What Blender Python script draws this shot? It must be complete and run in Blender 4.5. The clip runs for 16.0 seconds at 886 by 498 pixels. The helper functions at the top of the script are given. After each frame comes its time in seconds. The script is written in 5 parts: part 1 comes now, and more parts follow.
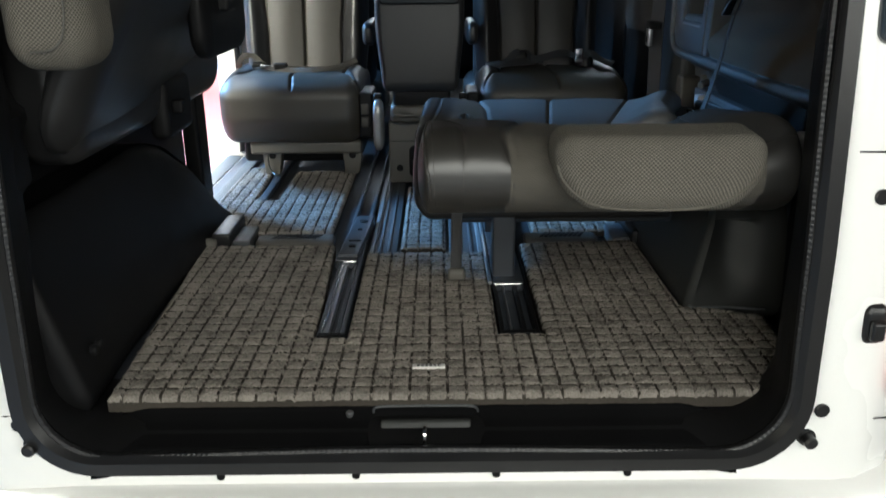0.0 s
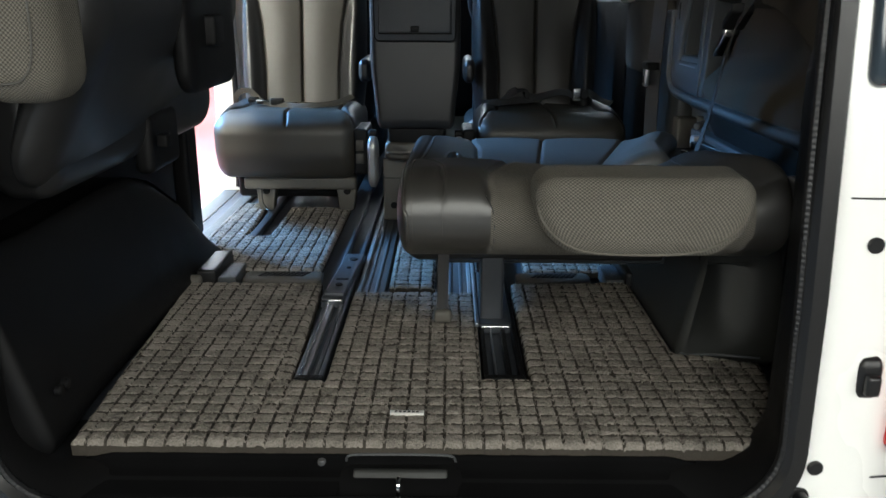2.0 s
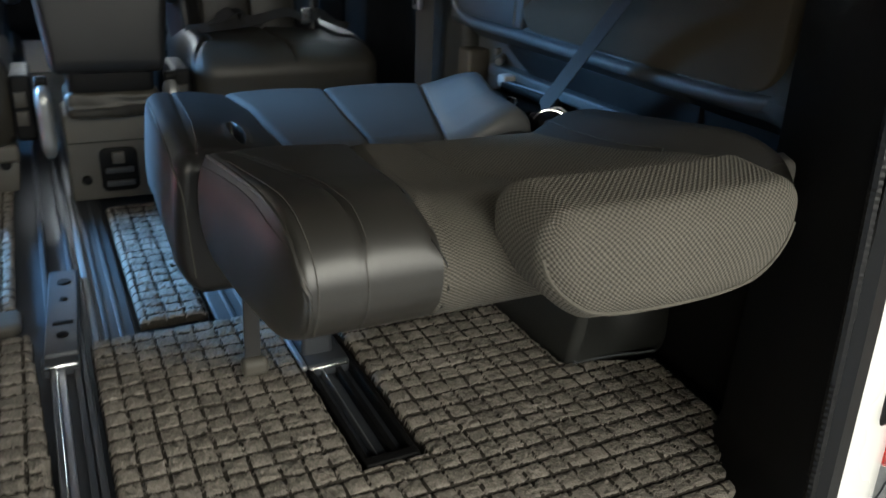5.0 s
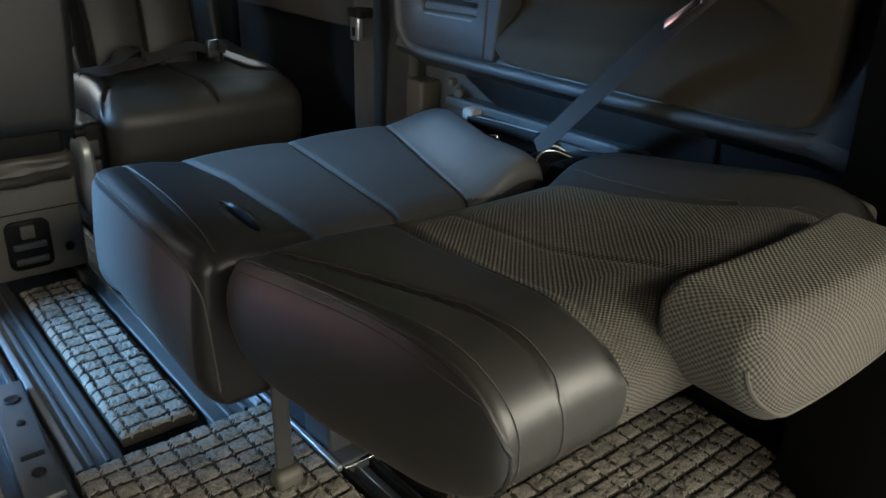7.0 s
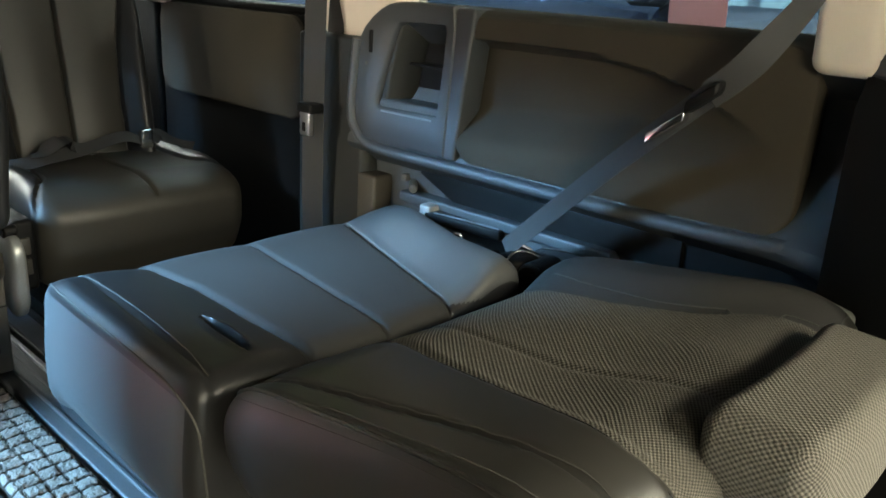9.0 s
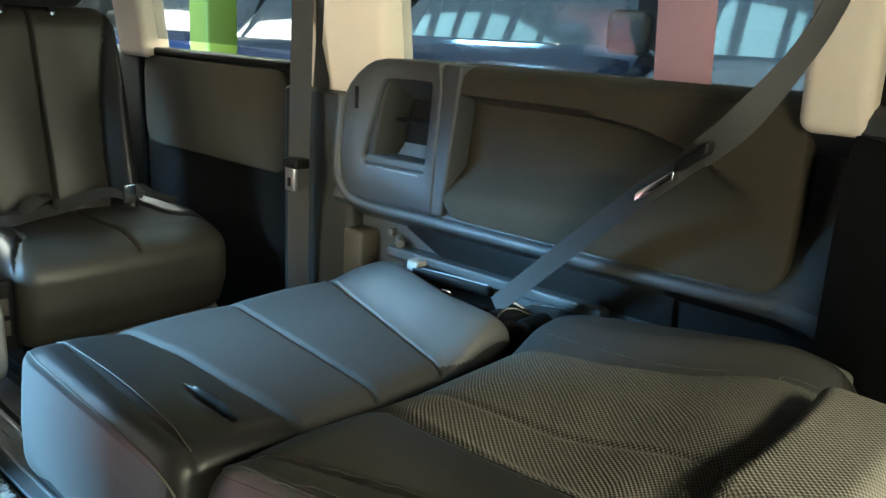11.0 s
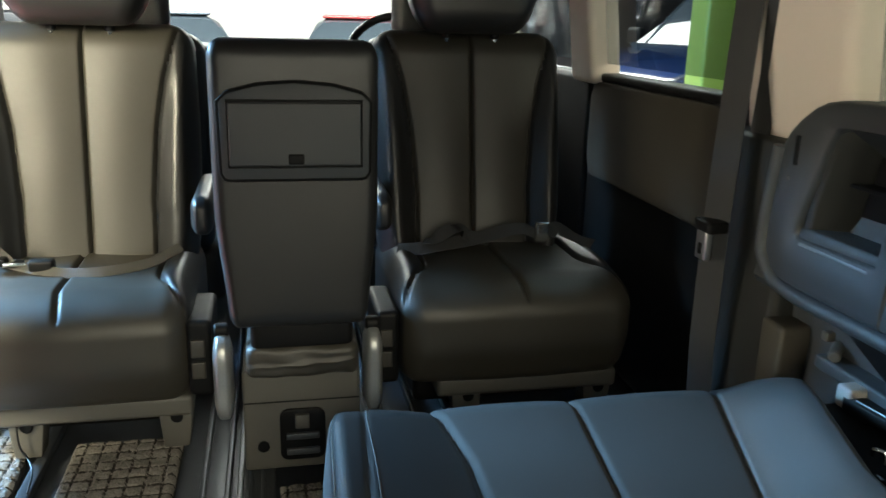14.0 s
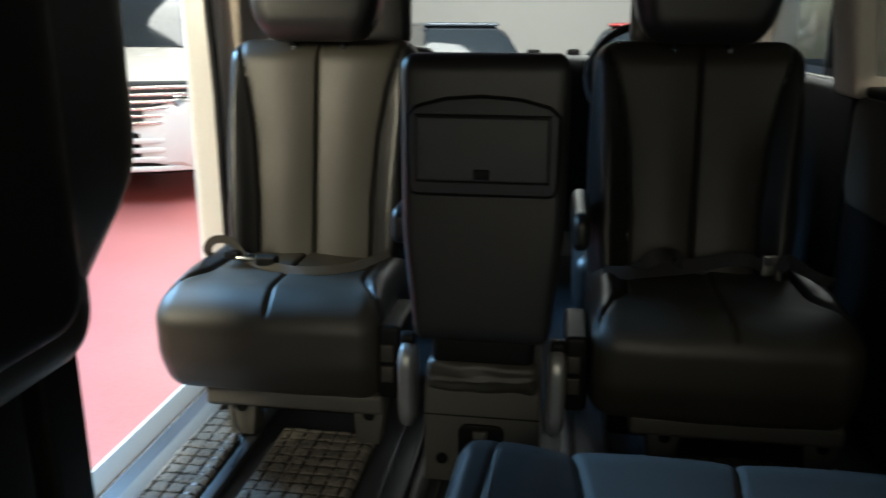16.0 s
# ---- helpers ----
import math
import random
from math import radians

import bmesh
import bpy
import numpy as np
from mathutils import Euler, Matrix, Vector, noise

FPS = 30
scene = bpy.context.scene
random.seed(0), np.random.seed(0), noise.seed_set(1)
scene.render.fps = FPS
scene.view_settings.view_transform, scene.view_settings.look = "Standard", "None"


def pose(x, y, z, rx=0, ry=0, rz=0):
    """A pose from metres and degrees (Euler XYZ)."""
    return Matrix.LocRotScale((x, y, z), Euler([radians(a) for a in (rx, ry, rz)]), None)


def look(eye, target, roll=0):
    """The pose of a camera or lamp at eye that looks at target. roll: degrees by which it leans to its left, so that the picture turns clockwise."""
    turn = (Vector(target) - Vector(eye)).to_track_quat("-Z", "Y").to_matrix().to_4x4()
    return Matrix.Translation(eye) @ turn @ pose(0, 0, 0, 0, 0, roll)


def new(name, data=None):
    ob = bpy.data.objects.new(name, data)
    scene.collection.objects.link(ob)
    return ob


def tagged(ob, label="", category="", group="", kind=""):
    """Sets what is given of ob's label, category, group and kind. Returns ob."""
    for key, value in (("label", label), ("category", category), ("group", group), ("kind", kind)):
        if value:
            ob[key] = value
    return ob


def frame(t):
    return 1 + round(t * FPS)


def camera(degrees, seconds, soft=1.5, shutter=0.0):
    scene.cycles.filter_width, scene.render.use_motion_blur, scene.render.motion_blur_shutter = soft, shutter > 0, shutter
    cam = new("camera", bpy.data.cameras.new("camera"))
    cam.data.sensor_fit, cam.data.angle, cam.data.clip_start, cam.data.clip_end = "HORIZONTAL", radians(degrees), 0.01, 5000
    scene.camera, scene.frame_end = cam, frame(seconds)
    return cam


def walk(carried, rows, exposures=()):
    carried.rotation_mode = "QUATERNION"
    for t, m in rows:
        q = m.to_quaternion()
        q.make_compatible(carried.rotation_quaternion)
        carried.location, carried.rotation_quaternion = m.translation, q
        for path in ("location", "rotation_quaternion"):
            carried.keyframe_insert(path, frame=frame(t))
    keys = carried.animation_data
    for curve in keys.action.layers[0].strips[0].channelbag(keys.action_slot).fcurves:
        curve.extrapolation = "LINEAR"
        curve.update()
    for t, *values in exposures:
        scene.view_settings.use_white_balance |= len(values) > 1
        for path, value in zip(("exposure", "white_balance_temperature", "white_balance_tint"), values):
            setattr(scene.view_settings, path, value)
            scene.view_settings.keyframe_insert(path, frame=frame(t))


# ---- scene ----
cam = camera(57.9, 16.0, shutter=0.5)
PATH = [
    (0, (0.021, -1.355, 0.725), (0.031, 0.527, 0.05), -0.4),
    (0.5, (0.024, -1.355, 0.718), (0.031, 0.556, 0.128), -0.5),
    (1, (0.038, -1.358, 0.72), (0.042, 0.554, 0.135), -0.5),
    (1.5, (0.063, -1.363, 0.724), (0.064, 0.55, 0.14), -0.2),
    (2, (0.071, -1.309, 0.721), (0.061, 0.602, 0.13), 0.3),
    (2.5, (0.046, -1.176, 0.699), (0.038, 0.709, 0.031), 1.8),
    (3, (0.012, -1.09, 0.686), (0.016, 0.731, -0.141), 1.9),
    (3.5, (-0.001, -1.01, 0.683), (0.022, 0.789, -0.191), 1.3),
    (4, (0.001, -0.874, 0.698), (0.219, 0.906, -0.187), 2.1),
    (4.5, (-0.041, -0.78, 0.71), (0.449, 0.951, -0.164), 4.3),
    (5, (-0.188, -0.687, 0.722), (0.659, 0.941, -0.072), 3.0),
    (5.2, (-0.238, -0.661, 0.724), (0.697, 0.929, -0.051), 2.5),
    (7.3, (-0.373, -0.371, 0.782), (0.858, 0.988, -0.016), 2.2),
    (7.5, (-0.389, -0.352, 0.783), (0.893, 0.965, -0.006), 2.6),
    (8, (-0.421, -0.322, 0.792), (0.907, 0.962, 0.025), 3.0),
    (8.5, (-0.435, -0.291, 0.812), (0.931, 0.978, 0.088), 3.5),
    (9, (-0.438, -0.288, 0.823), (0.963, 0.992, 0.192), 3.4),
    (9.2, (-0.433, -0.281, 0.82), (0.982, 0.994, 0.211), 3.6),
    (11.3, (-0.423, -0.264, 0.85), (1.022, 1.016, 0.327), 2.9),
    (11.5, (-0.424, -0.267, 0.854), (1.014, 1.024, 0.338), 3.0),
    (12, (-0.353, -0.268, 0.859), (0.892, 1.203, 0.324), 1.9),
    (12.5, (-0.243, -0.274, 0.861), (0.718, 1.392, 0.314), 1.3),
    (13, (-0.173, -0.243, 0.86), (0.525, 1.556, 0.334), 0.9),
    (13.5, (-0.119, -0.171, 0.858), (0.402, 1.688, 0.334), 1.0),
    (14, (-0.074, -0.085, 0.877), (0.331, 1.794, 0.327), 1.5),
    (14.5, (-0.043, -0.046, 0.88), (0.231, 1.85, 0.309), 1.4),
    (15, (0.014, -0.024, 0.885), (0.141, 1.882, 0.292), 1.3),
    (15.5, (0.064, -0.014, 0.888), (0.063, 1.903, 0.318), 0.5),
    (16, (0.098, -0.036, 0.887), (-0.183, 1.868, 0.346), 0.2),
]
EXPOSURES = [(0, 1.2, 5900, 6), (3, 1.25, 5900, 6), (5.2, 1.55, 6200, 6), (7.3, 1.75, 6700, 6), (8, 1.95, 7000, 6), (9.2, 2.7, 7000, 0), (11.3, 2.85, 7100, -5), (12.5, 2.5, 7100, -5), (13.5, 2.1, 7000, 0), (14.5, 1.5, 7000, 2), (15.5, 0.55, 7100, 3), (16, 0.2, 6900, 3)]
walk(cam, [(t, look(eye, target, roll)) for t, eye, target, roll in PATH], EXPOSURES)

from mathutils.bvhtree import BVHTree

# ---------------------------------------------------------------- world and light
world = bpy.data.worlds.new("world")
scene.world = world
world.use_nodes = True
wn = world.node_tree.nodes
sky = wn.new("ShaderNodeTexSky")
sky.sky_type = "NISHITA"
sky.sun_disc = False
sky.sun_elevation = radians(38)
sky.sun_rotation = radians(200)
wn["Background"].inputs["Strength"].default_value = 0.06
world.node_tree.links.new(sky.outputs[0], wn["Background"].inputs["Color"])


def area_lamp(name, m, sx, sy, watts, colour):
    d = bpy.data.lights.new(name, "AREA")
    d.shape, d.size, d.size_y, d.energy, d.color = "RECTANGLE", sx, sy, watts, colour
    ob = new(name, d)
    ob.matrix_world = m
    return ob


# unseen area lamps added as fills: warm ones behind the van and beside its open door
area_lamp("unseen_lamp", look((0.7, -5.6, 3.5), (0.0, 0.0, 0.25)), 3.6, 1.2, 80, (1.0, 0.93, 0.79))
area_lamp("unseen_lamp", look((3.3, -3.1, 1.4), (0.1, 0.0, 0.35)), 2.2, 1.4, 40, (1.0, 0.93, 0.80))
area_lamp("unseen_lamp", look((0.3, -2.7, 0.9), (0.2, 0.0, 0.3)), 1.8, 0.9, 13, (1.0, 0.93, 0.80))
area_lamp("unseen_lamp", look((-1.9, 0.1, 1.5), (-0.5, 1.75, 0.6)), 0.4, 0.7, 48, (1.0, 0.92, 0.74))
area_lamp("unseen_lamp", look((-5.2, 2.0, 1.0), (0.75, 1.10, 0.88)), 0.8, 0.8, 26, (1.0, 0.95, 0.86))
area_lamp("unseen_lamp", look((-3.0, -3.2, 1.4), (0.72, 0.5, 0.6)), 1.0, 1.0, 22, (1.0, 0.90, 0.70))
# blue stand-in for cool daylight from the left
area_lamp("unseen_lamp", look((-4.0, 3.4, 2.75), (0.0, 0.8, 0.2)), 1.4, 1.2, 490, (0.26, 0.56, 1.0))
# unseen fills added over the aisle and the far cars
area_lamp("unseen_lamp", look((-1.6, 3.4, 4.3), (-1.6, 3.4, 0.0)), 0.6, 6.0, 260, (1.0, 0.96, 0.90))
area_lamp("unseen_lamp", look((-0.5, 10.5, 4.2), (-0.5, 10.5, 0.0)), 8.0, 6.0, 900, (0.95, 0.97, 1.0))
# unseen fill added for the post and the parked cars' near sides
area_lamp("unseen_lamp", look((1.4, 3.0, 4.3), (1.4, 3.0, 0.0)), 0.25, 4.0, 45, (0.85, 0.94, 1.0))
# strips over the parked cars, showing as reflections in their glass
area_lamp("roof_light", look((2.7, 4.4, 4.42), (2.7, 4.4, 0.0)), 1.0, 6.0, 32, (0.40, 0.78, 1.0))
area_lamp("unseen_lamp", look((2.6, 4.4, 4.30), (2.6, 4.4, 0.0)), 0.10, 6.0, 24, (1.0, 0.98, 0.95))

# ---------------------------------------------------------------- materials
def material(name, colour, rough=0.6, metal=0.0, vary=0.25, scale=30.0, bump=0.15, fine=400.0, spec=0.5, coat=0.0):
    """A surface with variation at two scales (blotches and grain) and a fine relief."""
    m = bpy.data.materials.new(name)
    m.use_nodes = True
    nt = m.node_tree
    n, l = nt.nodes, nt.links
    b = n["Principled BSDF"]
    b.inputs["Roughness"].default_value = rough
    b.inputs["Metallic"].default_value = metal
    b.inputs["Specular IOR Level"].default_value = spec
    b.inputs["Coat Weight"].default_value = coat
    tc = n.new("ShaderNodeTexCoord")
    a = n.new("ShaderNodeTexNoise")
    a.inputs["Scale"].default_value = scale / 6.0
    a.inputs["Detail"].default_value = 5
    g = n.new("ShaderNodeTexNoise")
    g.inputs["Scale"].default_value = fine
    g.inputs["Detail"].default_value = 3
    l.new(tc.outputs["Object"], a.inputs["Vector"])
    l.new(tc.outputs["Object"], g.inputs["Vector"])
    mix = n.new("ShaderNodeMath")
    mix.operation = "MULTIPLY_ADD"
    mix.inputs[1].default_value = 0.5
    l.new(g.outputs["Fac"], mix.inputs[0])
    half = n.new("ShaderNodeMath")
    half.operation = "MULTIPLY"
    half.inputs[1].default_value = 0.5
    l.new(a.outputs["Fac"], half.inputs[0])
    l.new(half.outputs[0], mix.inputs[2])
    ramp = n.new("ShaderNodeMapRange")
    ramp.inputs["From Min"].default_value, ramp.inputs["From Max"].default_value = 0.3, 0.7
    ramp.inputs["To Min"].default_value, ramp.inputs["To Max"].default_value = 1 - vary, 1 + vary
    l.new(mix.outputs[0], ramp.inputs["Value"])
    vm = n.new("ShaderNodeVectorMath")
    vm.operation = "SCALE"
    vm.inputs[0].default_value = colour
    l.new(ramp.outputs[0], vm.inputs["Scale"])
    l.new(vm.outputs[0], b.inputs["Base Color"])
    rr = n.new("ShaderNodeMapRange")
    rr.inputs["To Min"].default_value, rr.inputs["To Max"].default_value = max(rough - 0.08, 0.02), min(rough + 0.08, 1)
    l.new(a.outputs["Fac"], rr.inputs["Value"])
    l.new(rr.outputs[0], b.inputs["Roughness"])
    if bump:
        bp = n.new("ShaderNodeBump")
        bp.inputs["Strength"].default_value = bump
        bp.inputs["Distance"].default_value = 0.002
        l.new(g.outputs["Fac"], bp.inputs["Height"])
        l.new(bp.outputs[0], b.inputs["Normal"])
    return m


def woven(name, colour, period, depth=0.6, axes=("x", "z")):
    """Knitted spacer fabric: a lattice of small holes, `period` metres apart."""
    m = material(name, colour, rough=0.85, vary=0.2, bump=0, spec=0.25)
    nt = m.node_tree
    n, l = nt.nodes, nt.links
    b = n["Principled BSDF"]
    tc = n.new("ShaderNodeTexCoord")
    sep = n.new("ShaderNodeSeparateXYZ")
    l.new(tc.outputs["UV"], sep.inputs[0])

    def fn(op, a, bb=None):
        q = n.new("ShaderNodeMath")
        q.operation = op
        for i, v in enumerate((a, bb)):
            if v is None:
                continue
            if isinstance(v, float):
                q.inputs[i].default_value = v
            else:
                l.new(v, q.inputs[i])
        return q.outputs[0]

    k = 2 * math.pi / period
    v = sep.outputs["Y"]
    s1 = fn("SINE", fn("MULTIPLY", sep.outputs["X"], k * 0.62))
    s2 = fn("SINE", fn("MULTIPLY", v, k * 0.62))
    h = fn("ADD", fn("MULTIPLY", fn("MULTIPLY", s1, s2), 0.5), 0.5)
    old = b.inputs["Base Color"].links[0].from_socket
    dark = n.new("ShaderNodeMapRange")
    dark.inputs["To Min"].default_value, dark.inputs["To Max"].default_value = 1 - depth, 1.15
    l.new(h, dark.inputs["Value"])
    vm = n.new("ShaderNodeVectorMath")
    vm.operation = "SCALE"
    l.new(old, vm.inputs[0])
    l.new(dark.outputs[0], vm.inputs["Scale"])
    l.new(vm.outputs[0], b.inputs["Base Color"])
    bp = n.new("ShaderNodeBump")
    bp.inputs["Strength"].default_value = 0.8
    bp.inputs["Distance"].default_value = 0.0015
    l.new(h, bp.inputs["Height"])
    l.new(bp.outputs[0], b.inputs["Normal"])
    return m


LEATHER = material("black_leather", (0.015, 0.015, 0.0155), 0.38, vary=0.18, scale=40, bump=0.10, fine=700, spec=0.42)
LEATHER_GREY = material("grey_leather", (0.031, 0.028, 0.022), 0.5, vary=0.15, scale=40, bump=0.10, fine=700)
SEAT_CLOTH = material("matte_grey_seat_panel", (0.033, 0.032, 0.031), 0.75, vary=0.12, scale=40, bump=0.3, fine=900, spec=0.25)
# paler leather; on the right bolster it paints in the daylight
LIGHTENED_LEATHER = material("lightened_leather", (0.066, 0.067, 0.067), 0.42, vary=0.12, scale=40, bump=0.10, fine=700)
# black leather again, lighter, warmer and glossier to imitate the backrest's highlight
LEATHER_SOFT = material("black_leather_highlight", (0.020, 0.0188, 0.0165), 0.40, vary=0.2, scale=30, bump=0.08, fine=700, spec=0.75)
FABRIC = woven("spacer_fabric", (0.130, 0.120, 0.101), 0.0042, 0.80)
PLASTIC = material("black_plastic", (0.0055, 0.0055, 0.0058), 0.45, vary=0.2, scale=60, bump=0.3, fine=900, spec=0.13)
PLASTIC_BLUE = material("dark_grey_trim_plastic", (0.040, 0.044, 0.048), 0.45, vary=0.12, scale=40, bump=0.3, fine=900)
TRIM_FABRIC = material("trim_fabric", (0.048, 0.041, 0.031), 0.9, vary=0.2, scale=50, bump=0.4, fine=1200, spec=0.2)
GREY_PLASTIC = material("grey_plastic", (0.075, 0.070, 0.060), 0.55, vary=0.1, scale=40, bump=0.2, fine=900)
BEIGE = material("beige_trim", (0.66, 0.58, 0.49), 0.7, vary=0.06, scale=20, bump=0.15, fine=900)
# kept darker than the beige trim to cut light bounced inside the van
HEADLINER = material("darkened_headliner", (0.11, 0.105, 0.10), 0.9, vary=0.1, scale=20, bump=0.3, fine=900, spec=0.1)
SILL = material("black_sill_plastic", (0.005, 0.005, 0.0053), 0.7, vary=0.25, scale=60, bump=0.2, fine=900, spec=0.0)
HOUSING = material("dark_housing_plastic", (0.022, 0.023, 0.022), 0.5, vary=0.2, scale=40, bump=0.2, fine=900, spec=0.3)
RUBBER = material("black_rubber", (0.008, 0.008, 0.0085), 0.34, vary=0.2, scale=60, bump=0.15, fine=500, spec=0.45)
PAINT = material("white_car_paint", (0.78, 0.78, 0.76), 0.25, vary=0.02, scale=10, bump=0.0, coat=0.6)
STEEL = material("rail_steel", (0.42, 0.43, 0.45), 0.32, metal=0.9, vary=0.2, scale=60, bump=0.1)
STEEL_DARK = material("dark_painted_steel", (0.045, 0.05, 0.058), 0.4, metal=0.3, vary=0.25, scale=60, bump=0.1)
CHROME = material("chrome", (0.75, 0.75, 0.74), 0.14, metal=1.0, vary=0.05, bump=0.0)
BELT = material("seat_belt_webbing", (0.030, 0.030, 0.031), 0.7, vary=0.2, scale=80, bump=0.5, fine=1500)
BELT_TAN = material("tan_grey_webbing", (0.040, 0.037, 0.031), 0.7, vary=0.2, scale=80, bump=0.5, fine=1500)
THREAD = material("stitching", (0.055, 0.052, 0.046), 0.7, vary=0.2, bump=0.0)
PLATE = material("aluminium_plate", (0.72, 0.71, 0.68), 0.35, metal=0.4, vary=0.1, bump=0.0)
INK = material("dark_lettering", (0.05, 0.05, 0.05), 0.6, bump=0.0)
OLIVE_TRIM = material("olive_beige_trim", (0.05, 0.044, 0.034), 0.6, vary=0.1, scale=30, bump=0.2, fine=900)
PALE = material("pale_grey_plastic", (0.36, 0.35, 0.33), 0.5, vary=0.12, scale=60, bump=0.2, fine=900)
STRIP = material("grey_metal_strip", (0.16, 0.17, 0.18), 0.4, metal=0.3, vary=0.15, scale=60, bump=0.1)
HINGE = material("worn_steel_hinge", (0.30, 0.31, 0.31), 0.36, metal=0.5, vary=0.2, scale=60, bump=0.1)
CONCRETE = material("grey_concrete", (0.16, 0.155, 0.15), 0.6, vary=0.2, scale=8, bump=0.2, fine=120)
RED_FLOOR = material("red_painted_floor", (0.46, 0.15, 0.145), 0.35, vary=0.2, scale=8, bump=0.1, fine=120)
# unseen shell kept grey and dark to limit bounced light
HALL_GREY = material("hall_grey", (0.22, 0.22, 0.22), 0.8, vary=0.05, scale=3, bump=0.1, fine=60)
ROOF = material("dark_hall_roof", (0.045, 0.046, 0.048), 0.9, vary=0.15, scale=3, bump=0.1, fine=60, spec=0.1)
DARK_WALL = material("dark_hall_wall", (0.02, 0.02, 0.022), 0.9, vary=0.1, scale=3, bump=0.1, fine=60, spec=0.1)
FAR_WALL = material("white_far_wall", (0.70, 0.70, 0.68), 0.8, vary=0.05, scale=3, bump=0.1, fine=60)
GREEN = material("green_post_paint", (0.075, 0.135, 0.016), 0.45, vary=0.1, scale=8, bump=0.1)
PINK = material("pink_paper", (0.95, 0.70, 0.74), 0.7, vary=0.05, bump=0.0)
NAVY_PAINT = material("navy_car_paint", (0.010, 0.016, 0.035), 0.15, vary=0.1, bump=0.0, coat=1.0)
BLUE_PAINT = material("blue_car_paint", (0.006, 0.016, 0.055), 0.15, vary=0.1, bump=0.0, coat=1.0)
SILVER_PAINT = material("silver_car_paint", (0.16, 0.20, 0.25), 0.22, metal=0.5, vary=0.05, bump=0.0, coat=0.8)
RED_PAINT = material("red_car_paint", (0.45, 0.03, 0.035), 0.2, vary=0.05, bump=0.0, coat=0.8)
TYRE = material("tyre_rubber", (0.02, 0.02, 0.02), 0.8, vary=0.2, bump=0.3)
LAMP_RED = material("red_lamp_lens", (0.50, 0.02, 0.02), 0.12, vary=0.25, scale=200, bump=0.4, fine=120, coat=1.0)


def carpet_material():
    m = material("checked_pile_carpet", (0.195, 0.177, 0.155), 0.95, vary=0.6, scale=90, bump=1.0, fine=330, spec=0.1)
    m.node_tree.nodes["Bump"].inputs["Distance"].default_value = 0.004
    return m


CARPET = carpet_material()
BACKING = material("carpet_backing", (0.042, 0.037, 0.031), 0.95, vary=0.3, bump=0.4, spec=0.1)


def thin_paper(m):
    """Lets light through from behind."""
    n, l = m.node_tree.nodes, m.node_tree.links
    b = n["Principled BSDF"]
    tl = n.new("ShaderNodeBsdfTranslucent")
    l.new(b.inputs["Base Color"].links[0].from_socket, tl.inputs[0])
    mx = n.new("ShaderNodeMixShader")
    mx.inputs[0].default_value = 0.6
    l.new(b.outputs[0], mx.inputs[1])
    l.new(tl.outputs[0], mx.inputs[2])
    l.new(mx.outputs[0], n["Material Output"].inputs[0])


thin_paper(PINK)


def glass(name, colour, rough=0.0):
    """A thin pane: clear by its colour, with a mirror gloss that rises at grazing angles."""
    m = bpy.data.materials.new(name)
    m.use_nodes = True
    nt = m.node_tree
    n, l = nt.nodes, nt.links
    n.remove(n["Principled BSDF"])
    tr = n.new("ShaderNodeBsdfTransparent")
    tr.inputs[0].default_value = (*colour, 1)
    gl = n.new("ShaderNodeBsdfGlossy")
    gl.inputs["Roughness"].default_value = rough
    fr = n.new("ShaderNodeLayerWeight")
    pw = n.new("ShaderNodeMath")
    pw.operation = "POWER"
    pw.inputs[1].default_value = 5.0
    l.new(fr.outputs["Facing"], pw.inputs[0])
    gain = n.new("ShaderNodeMath")
    gain.operation = "MULTIPLY_ADD"
    gain.inputs[1].default_value, gain.inputs[2].default_value = 0.4, 0.02
    l.new(pw.outputs[0], gain.inputs[0])
    mx = n.new("ShaderNodeMixShader")
    l.new(gain.outputs[0], mx.inputs[0])
    l.new(tr.outputs[0], mx.inputs[1])
    l.new(gl.outputs[0], mx.inputs[2])
    l.new(mx.outputs[0], n["Material Output"].inputs[0])
    return m


GLASS_TINT = glass("privacy_glass", (0.62, 0.65, 0.66))
GLASS_CLEAR = glass("clear_glass", (0.93, 0.95, 0.95))
GLASS_CAR = material("parked_car_glass", (0.03, 0.04, 0.05), 0.04, vary=0.1, bump=0.0, coat=1.0)

# ---------------------------------------------------------------- mesh helpers
def mesh_of(bm, name, mats, smooth=True):
    me = bpy.data.meshes.new(name)
    bmesh.ops.recalc_face_normals(bm, faces=bm.faces[:])
    bm.to_mesh(me)
    bm.free()
    for m in (mats if isinstance(mats, (list, tuple)) else [mats]):
        me.materials.append(m)
    if smooth:
        me.shade_smooth()
        me.set_sharp_from_angle(angle=radians(38))
    return me


def part(name, bm, mats, parent, label=""):
    """One mesh object under a thing or a part; coordinates are the world's."""
    ob = new(name, mesh_of(bm, name, mats))
    if parent is not None:
        ob.parent = parent
        if parent.parent is None:
            ob.matrix_parent_inverse = parent.matrix_basis.inverted()
    if label:
        tagged(ob, label=label)
    return ob


def thing(name, at, label, category, group="", kind=""):
    ob = new(name)
    ob.location = at
    ob.empty_display_size = 0.05
    return tagged(ob, label, category, group, kind)


def solid(name, bm, mats, label, category, group="", kind=""):
    return tagged(new(name, mesh_of(bm, name, mats)), label, category, group, kind)


def axis_steps(a, b, r, n, k):
    if r <= 0:
        return [a + (b - a) * i / n for i in range(n + 1)]
    lo = [a + r * i / k for i in range(k)]
    mid = [a + r + (b - a - 2 * r) * i / n for i in range(n + 1)]
    hi = [b - r + r * (i + 1) / k for i in range(k)]
    return lo + mid + hi


